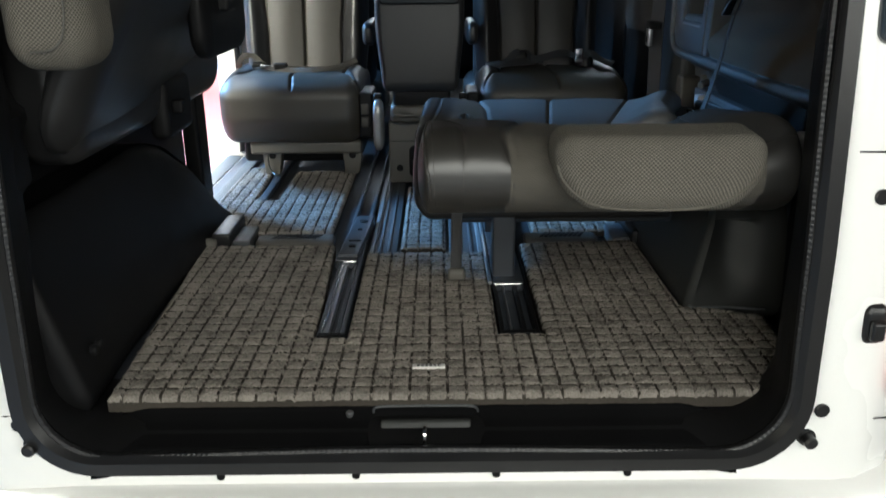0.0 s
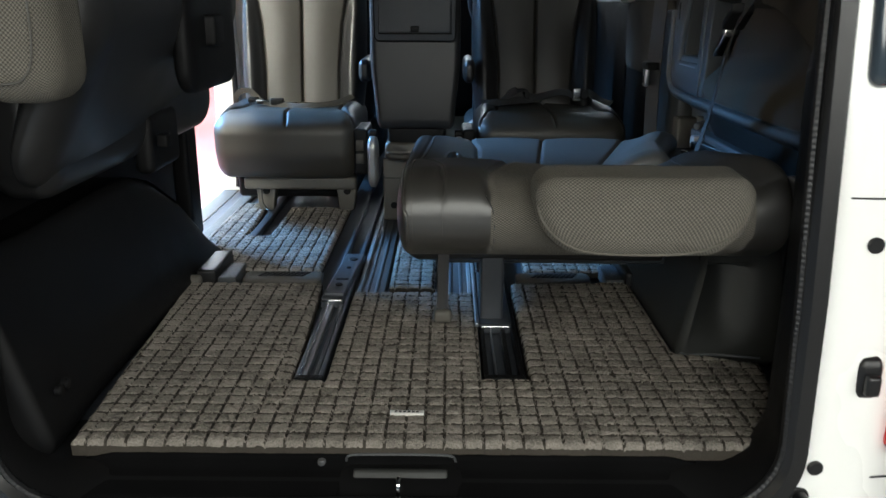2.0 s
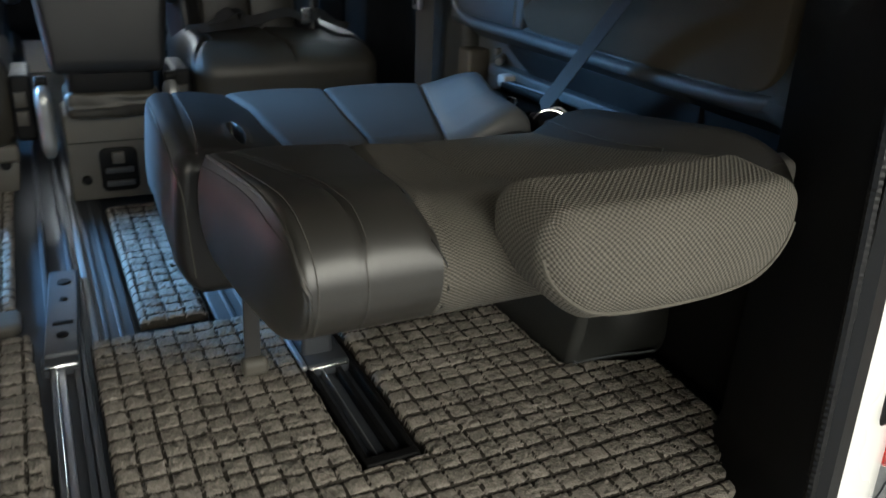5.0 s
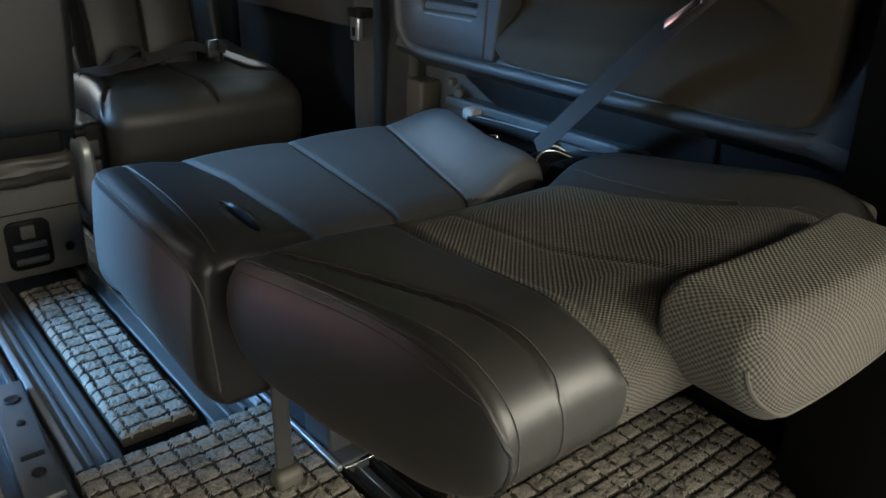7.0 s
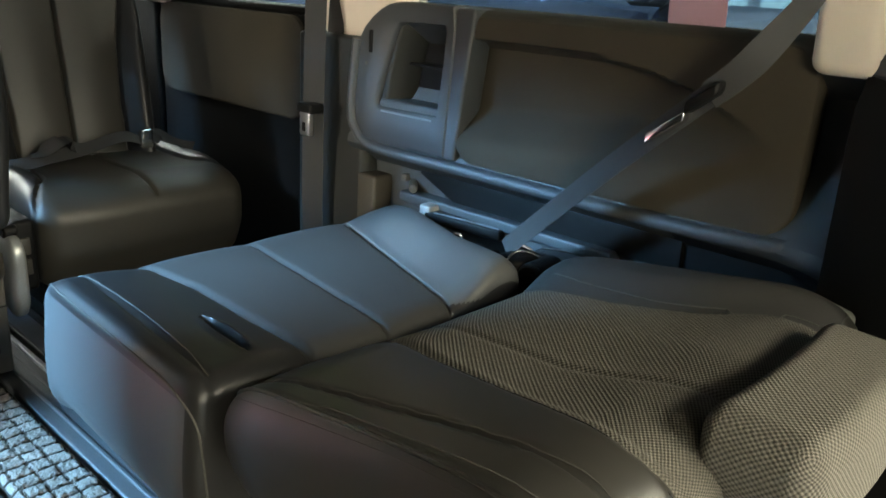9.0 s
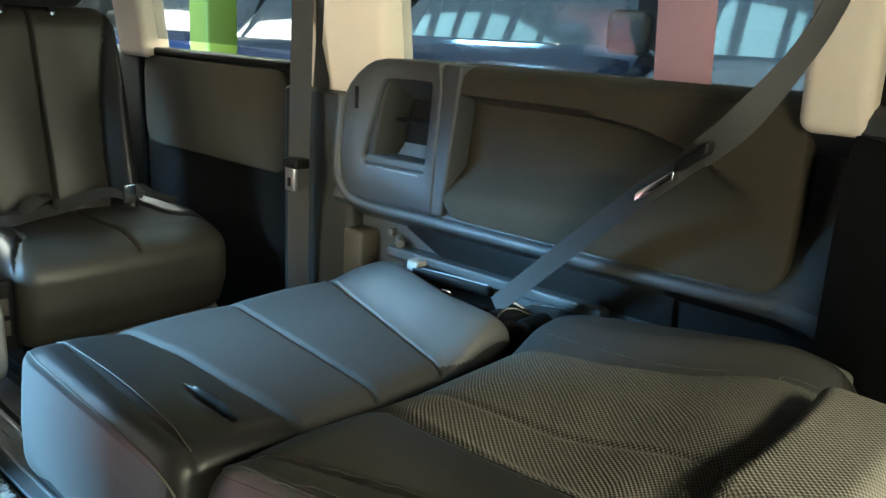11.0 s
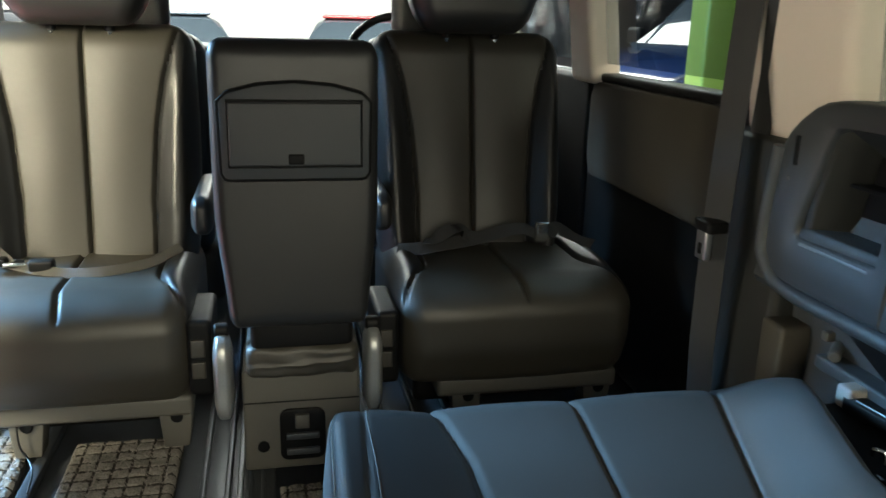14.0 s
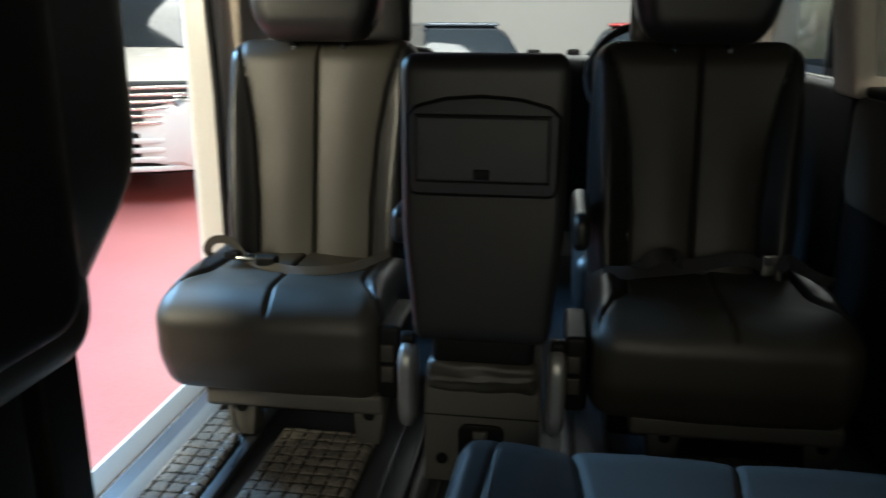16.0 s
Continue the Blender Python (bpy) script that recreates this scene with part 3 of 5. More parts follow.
part("bumper", rbox((-0.90, -0.30, -0.52), (0.90, 0.1, -0.110), (0.10, 0.08, 0.04), (8, 3, 4), 5, deform=lambda p: Vector((p.x, p.y + 0.12 * (abs(p.x) / 0.9) ** 3, p.z))), PAINT, rear, "white painted bumper below the sill")


def disc(at, r, h, mat, name, parent, label=""):
    return part(name, rod(Vector(at), Vector(at) + Vector((0, -h, 0)), r, 16), mat, parent, label)


for x, z in ((0.700, 0.382), (0.655, 0.019), (-0.678, 0.006)):
    disc((x, open_y(z) + 0.004, z), 0.0125, 0.008, RUBBER, "plug", rear, "round black rubber plug")
for x in (0.637, -0.662):
    a = disc((x, -0.190, -0.033), 0.017, 0.010, RUBBER, "stop_base", rear, "black rubber bump stop")
    disc((x, -0.190, -0.033), 0.011, 0.030, RUBBER, "stop", rear, "black rubber bump stop")
for x in (-0.352, -0.123, 0.115, 0.338):
    disc((x, -0.200, -0.094), 0.007, 0.008, PLASTIC, "clip", rear, "small black clip under the seal")
hb = part("latch_bracket", rbox((0.700, -0.196, 0.136), (0.740, -0.160, 0.206), (0.012, 0.012, 0.02), (2, 2, 2), 4), RUBBER, rear, "black tailgate stop in a steel cup")
part("latch_pad", rbox((0.708, -0.210, 0.148), (0.731, -0.194, 0.182), 0.006, (1, 1, 1), 3), RUBBER, hb)
for pts in (((0.632, -0.190, 0.022), (0.66, -0.196, 0.023), (0.697, -0.194, 0.026)), ((-0.665, -0.190, 0.022), (-0.70, -0.196, 0.022), (-0.80, -0.18, 0.024)),
            ((0.697, -0.194, 0.026), (0.702, -0.192, 0.012), (0.732, -0.188, -0.004), (0.78, -0.175, -0.010), (0.86, -0.14, -0.03)), ((0.655, -0.178, 0.452), (0.70, -0.180, 0.452), (0.78, -0.165, 0.449))):
    part("joint", sweep(pts, circle(0.0016, 6)), RUBBER, rear, "dark panel gap")
lamp = thing("tail_lamp", (0.80, -0.13, 0.15), "red tail lamp lens at the rear corner", "tail lamp", "tail lamps")
part("lens", rbox((0.768, -0.212, 0.03), (0.900, -0.10, 0.37), (0.03, 0.05, 0.03), (4, 4, 4), 4, deform=lambda p: Vector((p.x + (p.z - 0.02) * 0.10, p.y + (p.x - 0.77) * 0.5, p.z))), LAMP_RED, lamp)
qg = thing("rear_quarter_trim", (0.75, -0.1, 0.62), "glossy black corner glass above the white body", "corner glass")
part("pane", rbox((0.655, -0.192, 0.607), (0.86, -0.150, 1.10), (0.02, 0.03, 0.02), (2, 2, 2), 3, deform=lambda p: Vector((p.x - 0.05 * (p.z - 0.6), p.y + 0.05 * (p.z - 0.6) + (p.x - 0.655) * 0.3, p.z))), GLASS_CAR, qg)
part("bead", sweep([(0.728, -0.185, 0.60), (0.728, -0.18, 0.66), (0.722, -0.165, 0.9)], circle(0.008, 8)), RUBBER, qg, "black rubber bead")

# sill plate
sill = thing("sill_plate", (0, -0.15, -0.04), "black plastic sill plate of the tailgate opening", "sill plate", kind="structure")


def sill_z(y):
    return lerp_table([(-0.212, -0.078), (-0.200, -0.060), (-0.188, -0.050), (-0.165, -0.046), (-0.125, -0.036), (-0.108, -0.027), (-0.103, -0.0225), (-0.097, -0.022), (-0.092, -0.026), (-0.08, -0.034)], y)


bm = bmesh.new()
ys = [-0.212, -0.206, -0.200, -0.194, -0.188, -0.180, -0.170, -0.160, -0.150, -0.144, -0.140, -0.136, -0.132, -0.126, -0.120, -0.114, -0.110, -0.107, -0.105, -0.103, -0.100, -0.097, -0.094, -0.092, -0.08]
rows = []
for y in ys:
    half = 0.545
    row = []
    for i in range(161):
        x = CX + half * (2 * i / 160 - 1)
        rise = -0.014 * smoothstep(half - 0.08, half, abs(x - CX))
        dip = 0.022 * smoothstep(0.100, 0.082, abs(x + 0.005)) * smoothstep(-0.104, -0.136, y) * smoothstep(-0.205, -0.190, y)
        row.append((x, y, sill_z(y) + rise - dip))
    rows.append(row)
part("plate", ring(rows, bm, close=False), SILL, sill)
part("recess_wall", rbox((-0.084, -0.138, -0.058), (0.074, -0.128, -0.0305), 0.004, (2, 1, 2), 2, deform=lambda p: Vector((p.x, p.y + 0.55 * (p.z + 0.03), p.z))), HOUSING, sill, "grey back wall of the latch recess")
# paler plastic rim paints the highlight along the recess edge
part("cup_rim", sweep(smooth_path([(-0.098, -0.112, -0.029), (-0.092, -0.104, -0.0225), (-0.04, -0.1025, -0.0215), (0.03, -0.1025, -0.0215), (0.080, -0.104, -0.0225), (0.088, -0.112, -0.029)], 5), circle(0.0022, 6)), PLASTIC_BLUE, sill, "paler rim of the latch recess, imitating its highlight")
part("striker", sweep(smooth_path([(-0.006, -0.180, -0.072), (-0.006, -0.180, -0.036), (-0.006, -0.168, -0.026), (-0.006, -0.156, -0.036), (-0.006, -0.156, -0.070)], 5), circle(0.0035, 8), up=(1, 0, 0)), CHROME, sill, "bright steel latch striker")
part("striker_base", rbox((-0.026, -0.188, -0.074), (0.016, -0.148, -0.064), 0.004, (1, 1, 1), 2), RUBBER, sill)
part("screw", rod((-0.140, -0.114, -0.036), (-0.140, -0.114, -0.025), 0.007, 12), STEEL, sill, "steel screw head")

# ---------------------------------------------------------------- side trim, right
WX = 0.722
wr = thing("wall_right", (0.8, 0.5, 0), "dark grey plastic side trim with fabric panel", "side trim", kind="structure")


def side_profile(y):
    """Inner face of the right side trim at y: points from floor to window sill."""
    k = smoothstep(0.13, -0.06, y)          # towards the rear pillar the wall comes in flat
    xl = 0.775 - 0.115 * k
    xp = WX - 0.055 * k
    soft = 1 - k
    cap = lerp_table([(0.93, 0.79), (0.96, 0.768), (0.985, 0.754), (1.010, 0.734), (1.03, 0.71), (1.08, 0.66)], y)
    pts = [(xl, -0.03), (xl, 0.10), (xl + 0.005 * soft, 0.25), (xl + 0.012 * soft, 0.38), (xl + 0.008 * soft, 0.43), (xp + 0.030 * soft, 0.452), (xp + 0.006 * soft, 0.462), (xp - 0.002 * soft, 0.475),
            (xp + 0.001 * soft, 0.490), (xp + 0.012, 0.500), (xp + 0.062, 0.62), (xp + 0.062, 0.70), (xp + 0.004, 0.742), (xp + 0.004, 0.760), (xp + 0.012, 0.772), (xp + 0.028, 0.778), (xp + 0.060, 0.780), (0.85, 0.781)]
    return [(x, min(z, cap)) for x, z in pts]


rows = []
for i in range(41):
    y = -0.13 + 1.21 * i / 40
    rows.append([(x, y, z) for x, z in side_profile(y)])
bm = ring(rows, close=False)
for f in bm.faces:
    k = f.calc_center_median()
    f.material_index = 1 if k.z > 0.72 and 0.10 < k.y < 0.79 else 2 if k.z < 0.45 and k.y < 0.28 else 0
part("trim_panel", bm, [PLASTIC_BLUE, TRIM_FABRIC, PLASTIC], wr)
part("outer_skin", rbox((0.86, -0.05, -0.5), (0.885, 3.4, 0.74), 0.005, (1, 1, 1), 1), PAINT, wr, "white painted outer skin")


def bowed(y0, y1, z0, z1, x, depth, r, ny, nz, dish=0.0, slant=0.0, bm=None):
    """A soft panel on the wall: rounded corners, puffed or dished."""
    def f(p):
        u, v = (p.y - y0) / (y1 - y0) * 2 - 1, (p.z - z0) / (z1 - z0) * 2 - 1
        s = max(0, 1 - u * u) * max(0, 1 - v * v)
        return Vector((p.x + (dish * s if p.x < x + depth * 0.4 else 0), p.y + slant * (p.z - z0), p.z))
    return rbox((x, y0, z0), (x + depth, y1, z1), (0.006, r, r), (1, ny, nz), 4, deform=f, bm=bm)


def scoop(p):
    """The armrest hollow pressed into the fabric: an arched upper lip, a sloping ledge below."""
    if p.x > WX + 0.01:
        return p
    top = lerp_table([(0.10, 0.60), (0.18, 0.645), (0.26, 0.683), (0.36, 0.710), (0.50, 0.726), (0.62, 0.728), (0.76, 0.726)], p.y)
    low = lerp_table([(0.10, 0.62), (0.20, 0.590), (0.34, 0.578), (0.56, 0.560), (0.76, 0.545)], p.y)
    d = smoothstep(top + 0.002, top - 0.012, p.z) * smoothstep(low - 0.014, low + 0.055, p.z)
    end = smoothstep(0.12, 0.36, p.y)
    return Vector((p.x + 0.052 * d * end - 0.012 * smoothstep(low + 0.01, low - 0.03, p.z) * end, p.y, p.z))


fab = part("fabric_panel", rbox((WX - 0.003, 0.098, 0.492), (WX + 0.06, 0.752, 0.768), (0.008, 0.05, 0.05), (1, 60, 40), 4, deform=scoop), TRIM_FABRIC, wr, "charcoal fabric panel with an armrest hollow")
part("divider", bowed(0.752, 0.800, 0.488, 0.780, WX - 0.009, 0.06, 0.008, 2, 8, slant=-0.12), PLASTIC_BLUE, wr, "blue-grey plastic upright")
# pocket: a frame of four bars round an open, deep box
tilt = lambda p: Vector((p.x, p.y - 0.14 * (p.z - 0.585), p.z))
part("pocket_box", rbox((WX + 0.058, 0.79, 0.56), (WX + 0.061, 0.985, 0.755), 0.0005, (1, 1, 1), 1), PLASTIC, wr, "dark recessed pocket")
part("pocket_shelf", rbox((WX - 0.006, 0.795, 0.552), (WX + 0.06, 0.975, 0.585), (0.006, 0.006, 0.012), (2, 3, 1), 3), PLASTIC_BLUE, wr)
part("pocket_lip", rod((WX - 0.010, 0.812, 0.560), (WX - 0.010, 0.962, 0.560), 0.0035, 8), STRIP, wr, "bright pocket lip")
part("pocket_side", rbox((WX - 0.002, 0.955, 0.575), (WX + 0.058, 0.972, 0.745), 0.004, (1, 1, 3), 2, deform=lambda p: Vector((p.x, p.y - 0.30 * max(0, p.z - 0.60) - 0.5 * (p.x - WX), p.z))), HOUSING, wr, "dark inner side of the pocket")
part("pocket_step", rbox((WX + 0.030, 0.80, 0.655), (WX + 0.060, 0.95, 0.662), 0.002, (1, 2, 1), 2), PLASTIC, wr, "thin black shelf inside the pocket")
outer = [(0.776, 0.487), (0.85, 0.487), (0.93, 0.487), (0.985, 0.487), (1.012, 0.489), (1.034, 0.498), (1.048, 0.515), (1.055, 0.54), (1.058, 0.58), (1.056, 0.63), (1.050, 0.67), (1.041, 0.700), (1.026, 0.724), (1.003, 0.746), (0.975, 0.765), (0.95, 0.776), (0.915, 0.782), (0.86, 0.783), (0.81, 0.783), (0.768, 0.783), (0.762, 0.74), (0.765, 0.68), (0.770, 0.60)]
inner = [(0.802, 0.572), (0.85, 0.571), (0.91, 0.570), (0.950, 0.569), (0.966, 0.569), (0.973, 0.572), (0.975, 0.577), (0.974, 0.585), (0.970, 0.600), (0.961, 0.625), (0.951, 0.650), (0.942, 0.675), (0.933, 0.700), (0.924, 0.722), (0.918, 0.733), (0.911, 0.739), (0.900, 0.741), (0.86, 0.742), (0.82, 0.742), (0.790, 0.742), (0.786, 0.735), (0.790, 0.68), (0.796, 0.62)]
outer, inner = ([Vector((0, y, z)) for y, z in q] for q in (outer, inner))
rows = []
for f, x in ((0.0, 0.03), (0.0, -0.006), (0.04, -0.010), (0.12, -0.0125), (0.5, -0.0135), (0.9, -0.0125), (0.97, -0.009), (1.0, -0.003), (1.02, 0.05)):
    rows.append([Vector((WX + x, 0, 0)) + a.lerp(b, f) for a, b in zip(outer, inner)])
part("pocket_frame", ring(rows, caps=False), PLASTIC_BLUE, wr, "moulded frame round the open pocket")
vent = part("switch_plate", rbox((WX - 0.0145, 0.990, 0.675), (WX - 0.006, 1.004, 0.722), 0.003, (1, 1, 1), 2), PLASTIC, wr, "small black switch")
part("switch_dot", rbox((WX - 0.0145, 1.005, 0.650), (WX - 0.006, 1.013, 0.658), 0.002, (1, 1, 1), 2), GREY_PLASTIC, wr)
part("ridge", sweep(smooth_path([(WX + 0.035, 0.03, 0.53), (WX + 0.020, 0.075, 0.497), (WX + 0.004, 0.13, 0.480), (WX + 0.000, 0.35, 0.474), (WX + 0.000, 0.75, 0.474), (WX - 0.006, 0.98, 0.478), (WX - 0.010, 1.04, 0.51), (WX - 0.010, 1.055, 0.56), (WX - 0.010, 1.04, 0.70)], 8), circle(0.013, 10), up=(1, 0, 0)), PLASTIC_BLUE, wr, "rounded armrest ledge")
part("lower_shelf", rbox((0.752, 0.40, 0.362), (0.792, 0.94, 0.386), 0.006, (1, 4, 1), 3), PLASTIC_BLUE, wr, "narrow ledge under the armrest")
# black strip proud of the wall, painting in the recess's shade
part("recess_shade", rbox((0.775, 0.28, 0.380), (0.789, 0.90, 0.455), 0.003, (1, 6, 1), 2, deform=lambda p: Vector((p.x, p.y, p.z + 0.05 * smoothstep(0.78, 0.92, p.y) * smoothstep(0.42, 0.38, p.z)))), PLASTIC, wr, "raised black strip for the shaded recess above the ledge")
part("lower_clip", rbox((0.77, 0.940, 0.402), (0.79, 0.955, 0.418), 0.003, (1, 1, 1), 2), GREY_PLASTIC, wr, "small white clip")
part("lower_hook", rod((0.755, 0.90, 0.395), (0.785, 0.93, 0.400), 0.010, 10), GREY_PLASTIC, wr)
for y, z in ((-0.066, 0.08), (-0.064, 0.494), (-0.06, 0.28)):
    part("screw", rod((0.648, y, z), (0.668, y, z), 0.008, 12), STEEL, wr, "steel trim screw")
bk = part("striker_bracket", rbox((0.638, -0.060, 0.388), (0.70, 0.016, 0.446), (0.006, 0.008, 0.008), (1, 2, 2), 3), PALE, wr, "grey seat latch bracket on the pillar")
part("bracket_hole", rod((0.6365, -0.006, 0.428), (0.645, -0.006, 0.428), 0.007, 10), PLASTIC, bk)
part("bracket_slot", rbox((0.6365, -0.046, 0.404), (0.645, -0.026, 0.412), 0.002, (1, 1, 1), 2), PLASTIC, bk)

# one black moulding lines the opening, from the seal inwards
rows = []
for hw, zlo, r, y in ((0.632, -0.062, 0.110, None), (0.624, -0.054, 0.108, -0.182), (0.628, -0.042, 0.104, -0.150), (0.634, -0.034, 0.100, -0.112), (0.648, -0.034, 0.092, -0.066), (0.704, -0.034, 0.08, 0.03)):
    row = opening(hw, zlo, 1.165, r)
    for p in row:
        if y is not None:
            p.y = y
            if y > -0.1 and p.z > 0.70 and abs(p.x) > 0.4:
                p.x += math.copysign(0.06, p.x)
    rows.append(row)
solid("opening_trim", ring(rows, caps=False), PLASTIC, "black plastic moulding lining the tailgate opening", "trim", kind="structure")

# wheel housings
wh = thing("wheel_housing", (0.66, 0.5, 0.0), "black plastic wheel housing cover with a hollow rear face", "wheel housing", "wheel housings", kind="structure")


def wh_def(p):
    x = p.x
    if p.y < 0.34 and p.x > 0.58:
        x, y = p.x, p.y + 0.035 * math.exp(-((p.x - 0.655) / 0.05) ** 2) * smoothstep(0.0, 0.10, p.z) * (1 if p.z < 0.19 else 0)
        return Vector((x + 0.10 * (p.z / 0.25) * smoothstep(0.60, 0.56, p.x), y + 0.04 * (p.z / 0.22) ** 2, p.z))
    return Vector((x + 0.05 * (p.z / 0.25) * smoothstep(0.62, 0.56, p.x), p.y, p.z))


part("cover", rbox((0.560, 0.262, -0.03), (0.79, 0.93, 0.235), (0.03, 0.02, 0.06), (14, 10, 10), 4, deform=wh_def), HOUSING, wh)
part("rim", sweep([(0.572, 0.268, 0.003), (0.66, 0.262, 0.002), (0.735, 0.246, 0.003)], circle(0.003, 6)), PLASTIC_BLUE, wh)
whl = thing("wheel_housing", (-0.68, 0.4, 0.0), "wheel housing cover with an arched front end, blackened for shade", "wheel housing", "wheel housings", kind="structure")


def whl_def(p):
    cut = lerp_table([(-0.2, 0.33), (0.1, 0.32), (0.45, 0.325), (0.57, 0.315), (0.69, 0.280), (0.88, 0.180), (1.02, 0.065), (1.09, -0.03)], p.y)
    f = (p.z + 0.03) / 0.36
    z = -0.03 + f * (cut + 0.03)
    return Vector((p.x - 0.085 * f * smoothstep(-0.70, -0.62, p.x) + (0.05 * smoothstep(0.2, -0.12, p.y) * (1 - f) if p.x > -0.7 else 0) * 0.3, p.y, z))


# blacker than the right housing: its shade is in the colour
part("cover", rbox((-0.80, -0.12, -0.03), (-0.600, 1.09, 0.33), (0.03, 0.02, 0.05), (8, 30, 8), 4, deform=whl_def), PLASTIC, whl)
part("hook", rod((-0.598, -0.075, 0.082), (-0.585, -0.075, 0.082), 0.010, 12), PLASTIC, whl)
part("hook", rod((-0.598, -0.050, 0.082), (-0.585, -0.050, 0.082), 0.010, 12), PLASTIC, whl)
# hinge blocks at the front feet of the housings
for s in (-1, 1):
    t = thing("hinge_block", (s * 0.57, 0.78, -0.02), "dark grey steel seat hinge block on the floor", "hinge block", "hinge blocks")
    a, b = (-0.600, -0.548) if s < 0 else (0.548, 0.600)
    part("arm", rbox((a, 0.715, -0.03), (b, 0.90, 0.030), 0.008, (2, 4, 2), 3), RUBBER, t)
    a, b = (-0.548, -0.500) if s < 0 else (0.500, 0.548)
    part("base", rbox((a, 0.73, -0.03), (b, 0.86, 0.006), 0.004, (2, 2, 1), 2), PLASTIC_BLUE, t, "blue-grey base plate")
    part("cap", rod((s * 0.625, 0.715, 0.0), (s * 0.585, 0.715, 0.0), 0.018, 12), GREY_PLASTIC, t, "pale end cap")

# left side trim, plain; blacker than the right one, shade put into its colour
wl = thing("wall_left", (-0.8, 0.5, 0), "side trim behind the folded seat, blackened for shade", "side trim", kind="structure")
rows = [[(-x if z > 0.3 else -0.775, y, z) for x, z in side_profile(y)] for y in [-0.13 + 1.25 * i / 24 for i in range(25)]]
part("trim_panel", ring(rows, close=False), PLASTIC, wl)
part("outer_skin", rbox((-0.885, -0.05, -0.5), (-0.86, 1.14, 0.79), 0.005, (1, 1, 1), 1), PAINT, wl, "white painted outer skin")
# opaque sheet added to stop light through the left quarter window
part("quarter_window_block", rbox((-0.80, -0.06, 0.79), (-0.78, 1.14, 1.16), 0.004, (1, 1, 1), 1), GLASS_CAR, wl, "opaque panel added to block the quarter window")

# ---------------------------------------------------------------- pillars, windows, roof
def slab(name, lo, hi, r, mat, label, category, deform=None, n=(2, 3, 6), kind="structure"):
    return solid(name, rbox(lo, hi, r, n, 3, deform=deform), mat, label, category, kind=kind)


lean = lambda p: Vector((p.x - 0.12 * max(0, p.z - 0.70), p.y, p.z))
slab("pillar_middle", (0.765, 0.962, 0.69), (0.86, 1.235, 1.20), 0.025, BEIGE, "beige trimmed pillar between the side windows", "pillar trim", lean)
slab("pillar_rear", (0.690, 0.015, 0.735), (0.80, 0.105, 1.20), 0.02, BEIGE, "beige trimmed rear pillar", "pillar trim", lean)
slab("pillar_front", (0.77, 1.98, 0.72), (0.86, 2.14, 1.20), 0.02, BEIGE, "beige trimmed door pillar", "pillar trim", lean)
for a, b in ((0.105, 0.962), (1.235, 1.98), (2.14, 2.95)):
    w = thing("window_side", (0.82, (a + b) / 2, 0.79), "dark tinted side window", "window", kind="structure")
    ob = part("pane", rbox((0.818, a, 0.775), (0.822, b, 1.17), 0.001, (1, 1, 3), 1, deform=lean), GLASS_TINT, w, "tinted glass pane")
slab("ceiling", (-0.86, -0.12, 1.17), (0.86, 2.75, 1.22), 0.01, HEADLINER, "unseen headliner, darkened to cut bounced light", "ceiling", n=(2, 2, 1))
slab("ceiling", (-0.86, 2.75, 1.17), (0.86, 3.0, 1.22), 0.01, HEADLINER, "unseen headliner, darkened to cut bounced light", "ceiling", n=(2, 2, 1))

# right sliding door trim
dr = thing("door_right", (0.8, 1.55, 0), "dark closed sliding door with a fabric inset", "door", kind="structure")
part("panel", rbox((0.800, 1.10, -0.03), (0.86, 2.05, 0.745), (0.02, 0.01, 0.03), (2, 8, 8), 3), PLASTIC, dr)
part("inset", bowed(1.335, 2.03, 0.472, 0.726, 0.784, 0.03, 0.055, 20, 12, dish=0.010), TRIM_FABRIC, dr, "charcoal fabric inset")
part("sill", rbox((0.795, 1.24, 0.728), (0.86, 2.03, 0.750), 0.008, (1, 4, 1), 3), PLASTIC, dr)
part("front_panel", rbox((0.80, 2.07, -0.03), (0.86, 3.1, 0.74), 0.02, (1, 1, 1), 3), PLASTIC, dr)
# same plastic as the pocket frame, coloured darker for its shade
solid("pillar_lower", rbox((0.745, 1.05, -0.03), (0.86, 1.30, 0.70), (0.02, 0.02, 0.01), (2, 3, 6), 3), HOUSING, "lower pillar trim, darkened for shade", "pillar trim", kind="structure")
solid("pillar_foot", rbox((0.733, 1.00, 0.10), (0.80, 1.06, 0.405), 0.008, (1, 1, 2), 2), OLIVE_TRIM, "olive-beige lower pillar foot", "pillar trim", kind="structure")

# left door opening: body sill and jamb
js = thing("door_sill", (-0.76, 1.6, -0.05), "white painted door sill of the open sliding door", "door sill", kind="structure")
part("sill", rbox((-0.885, 1.10, -0.50), (-0.715, 2.25, -0.040), (0.02, 0.01, 0.02), (3, 6, 3), 4), PAINT, js)
part("scuff", rbox((-0.745, 1.12, -0.05), (-0.700, 2.2, -0.020), 0.006, (1, 6, 1), 2), GREY_PLASTIC, js, "grey scuff strip")
for x in (-0.792, -0.768):
    part("groove", rbox((x, 1.13, -0.0415), (x + 0.005, 2.2, -0.0385), 0.001, (1, 1, 1), 1), RUBBER, js, "dark line in the sill")
part("carrier_strip", rbox((-0.862, 1.12, -0.043), (-0.800, 2.2, -0.036), 0.003, (1, 2, 1), 2), GREY_PLASTIC, js, "grey step strip")
jb = thing("door_jamb", (-0.8, 2.0, -0.03), "cream painted door jamb with rubber seal", "door jamb", kind="structure")
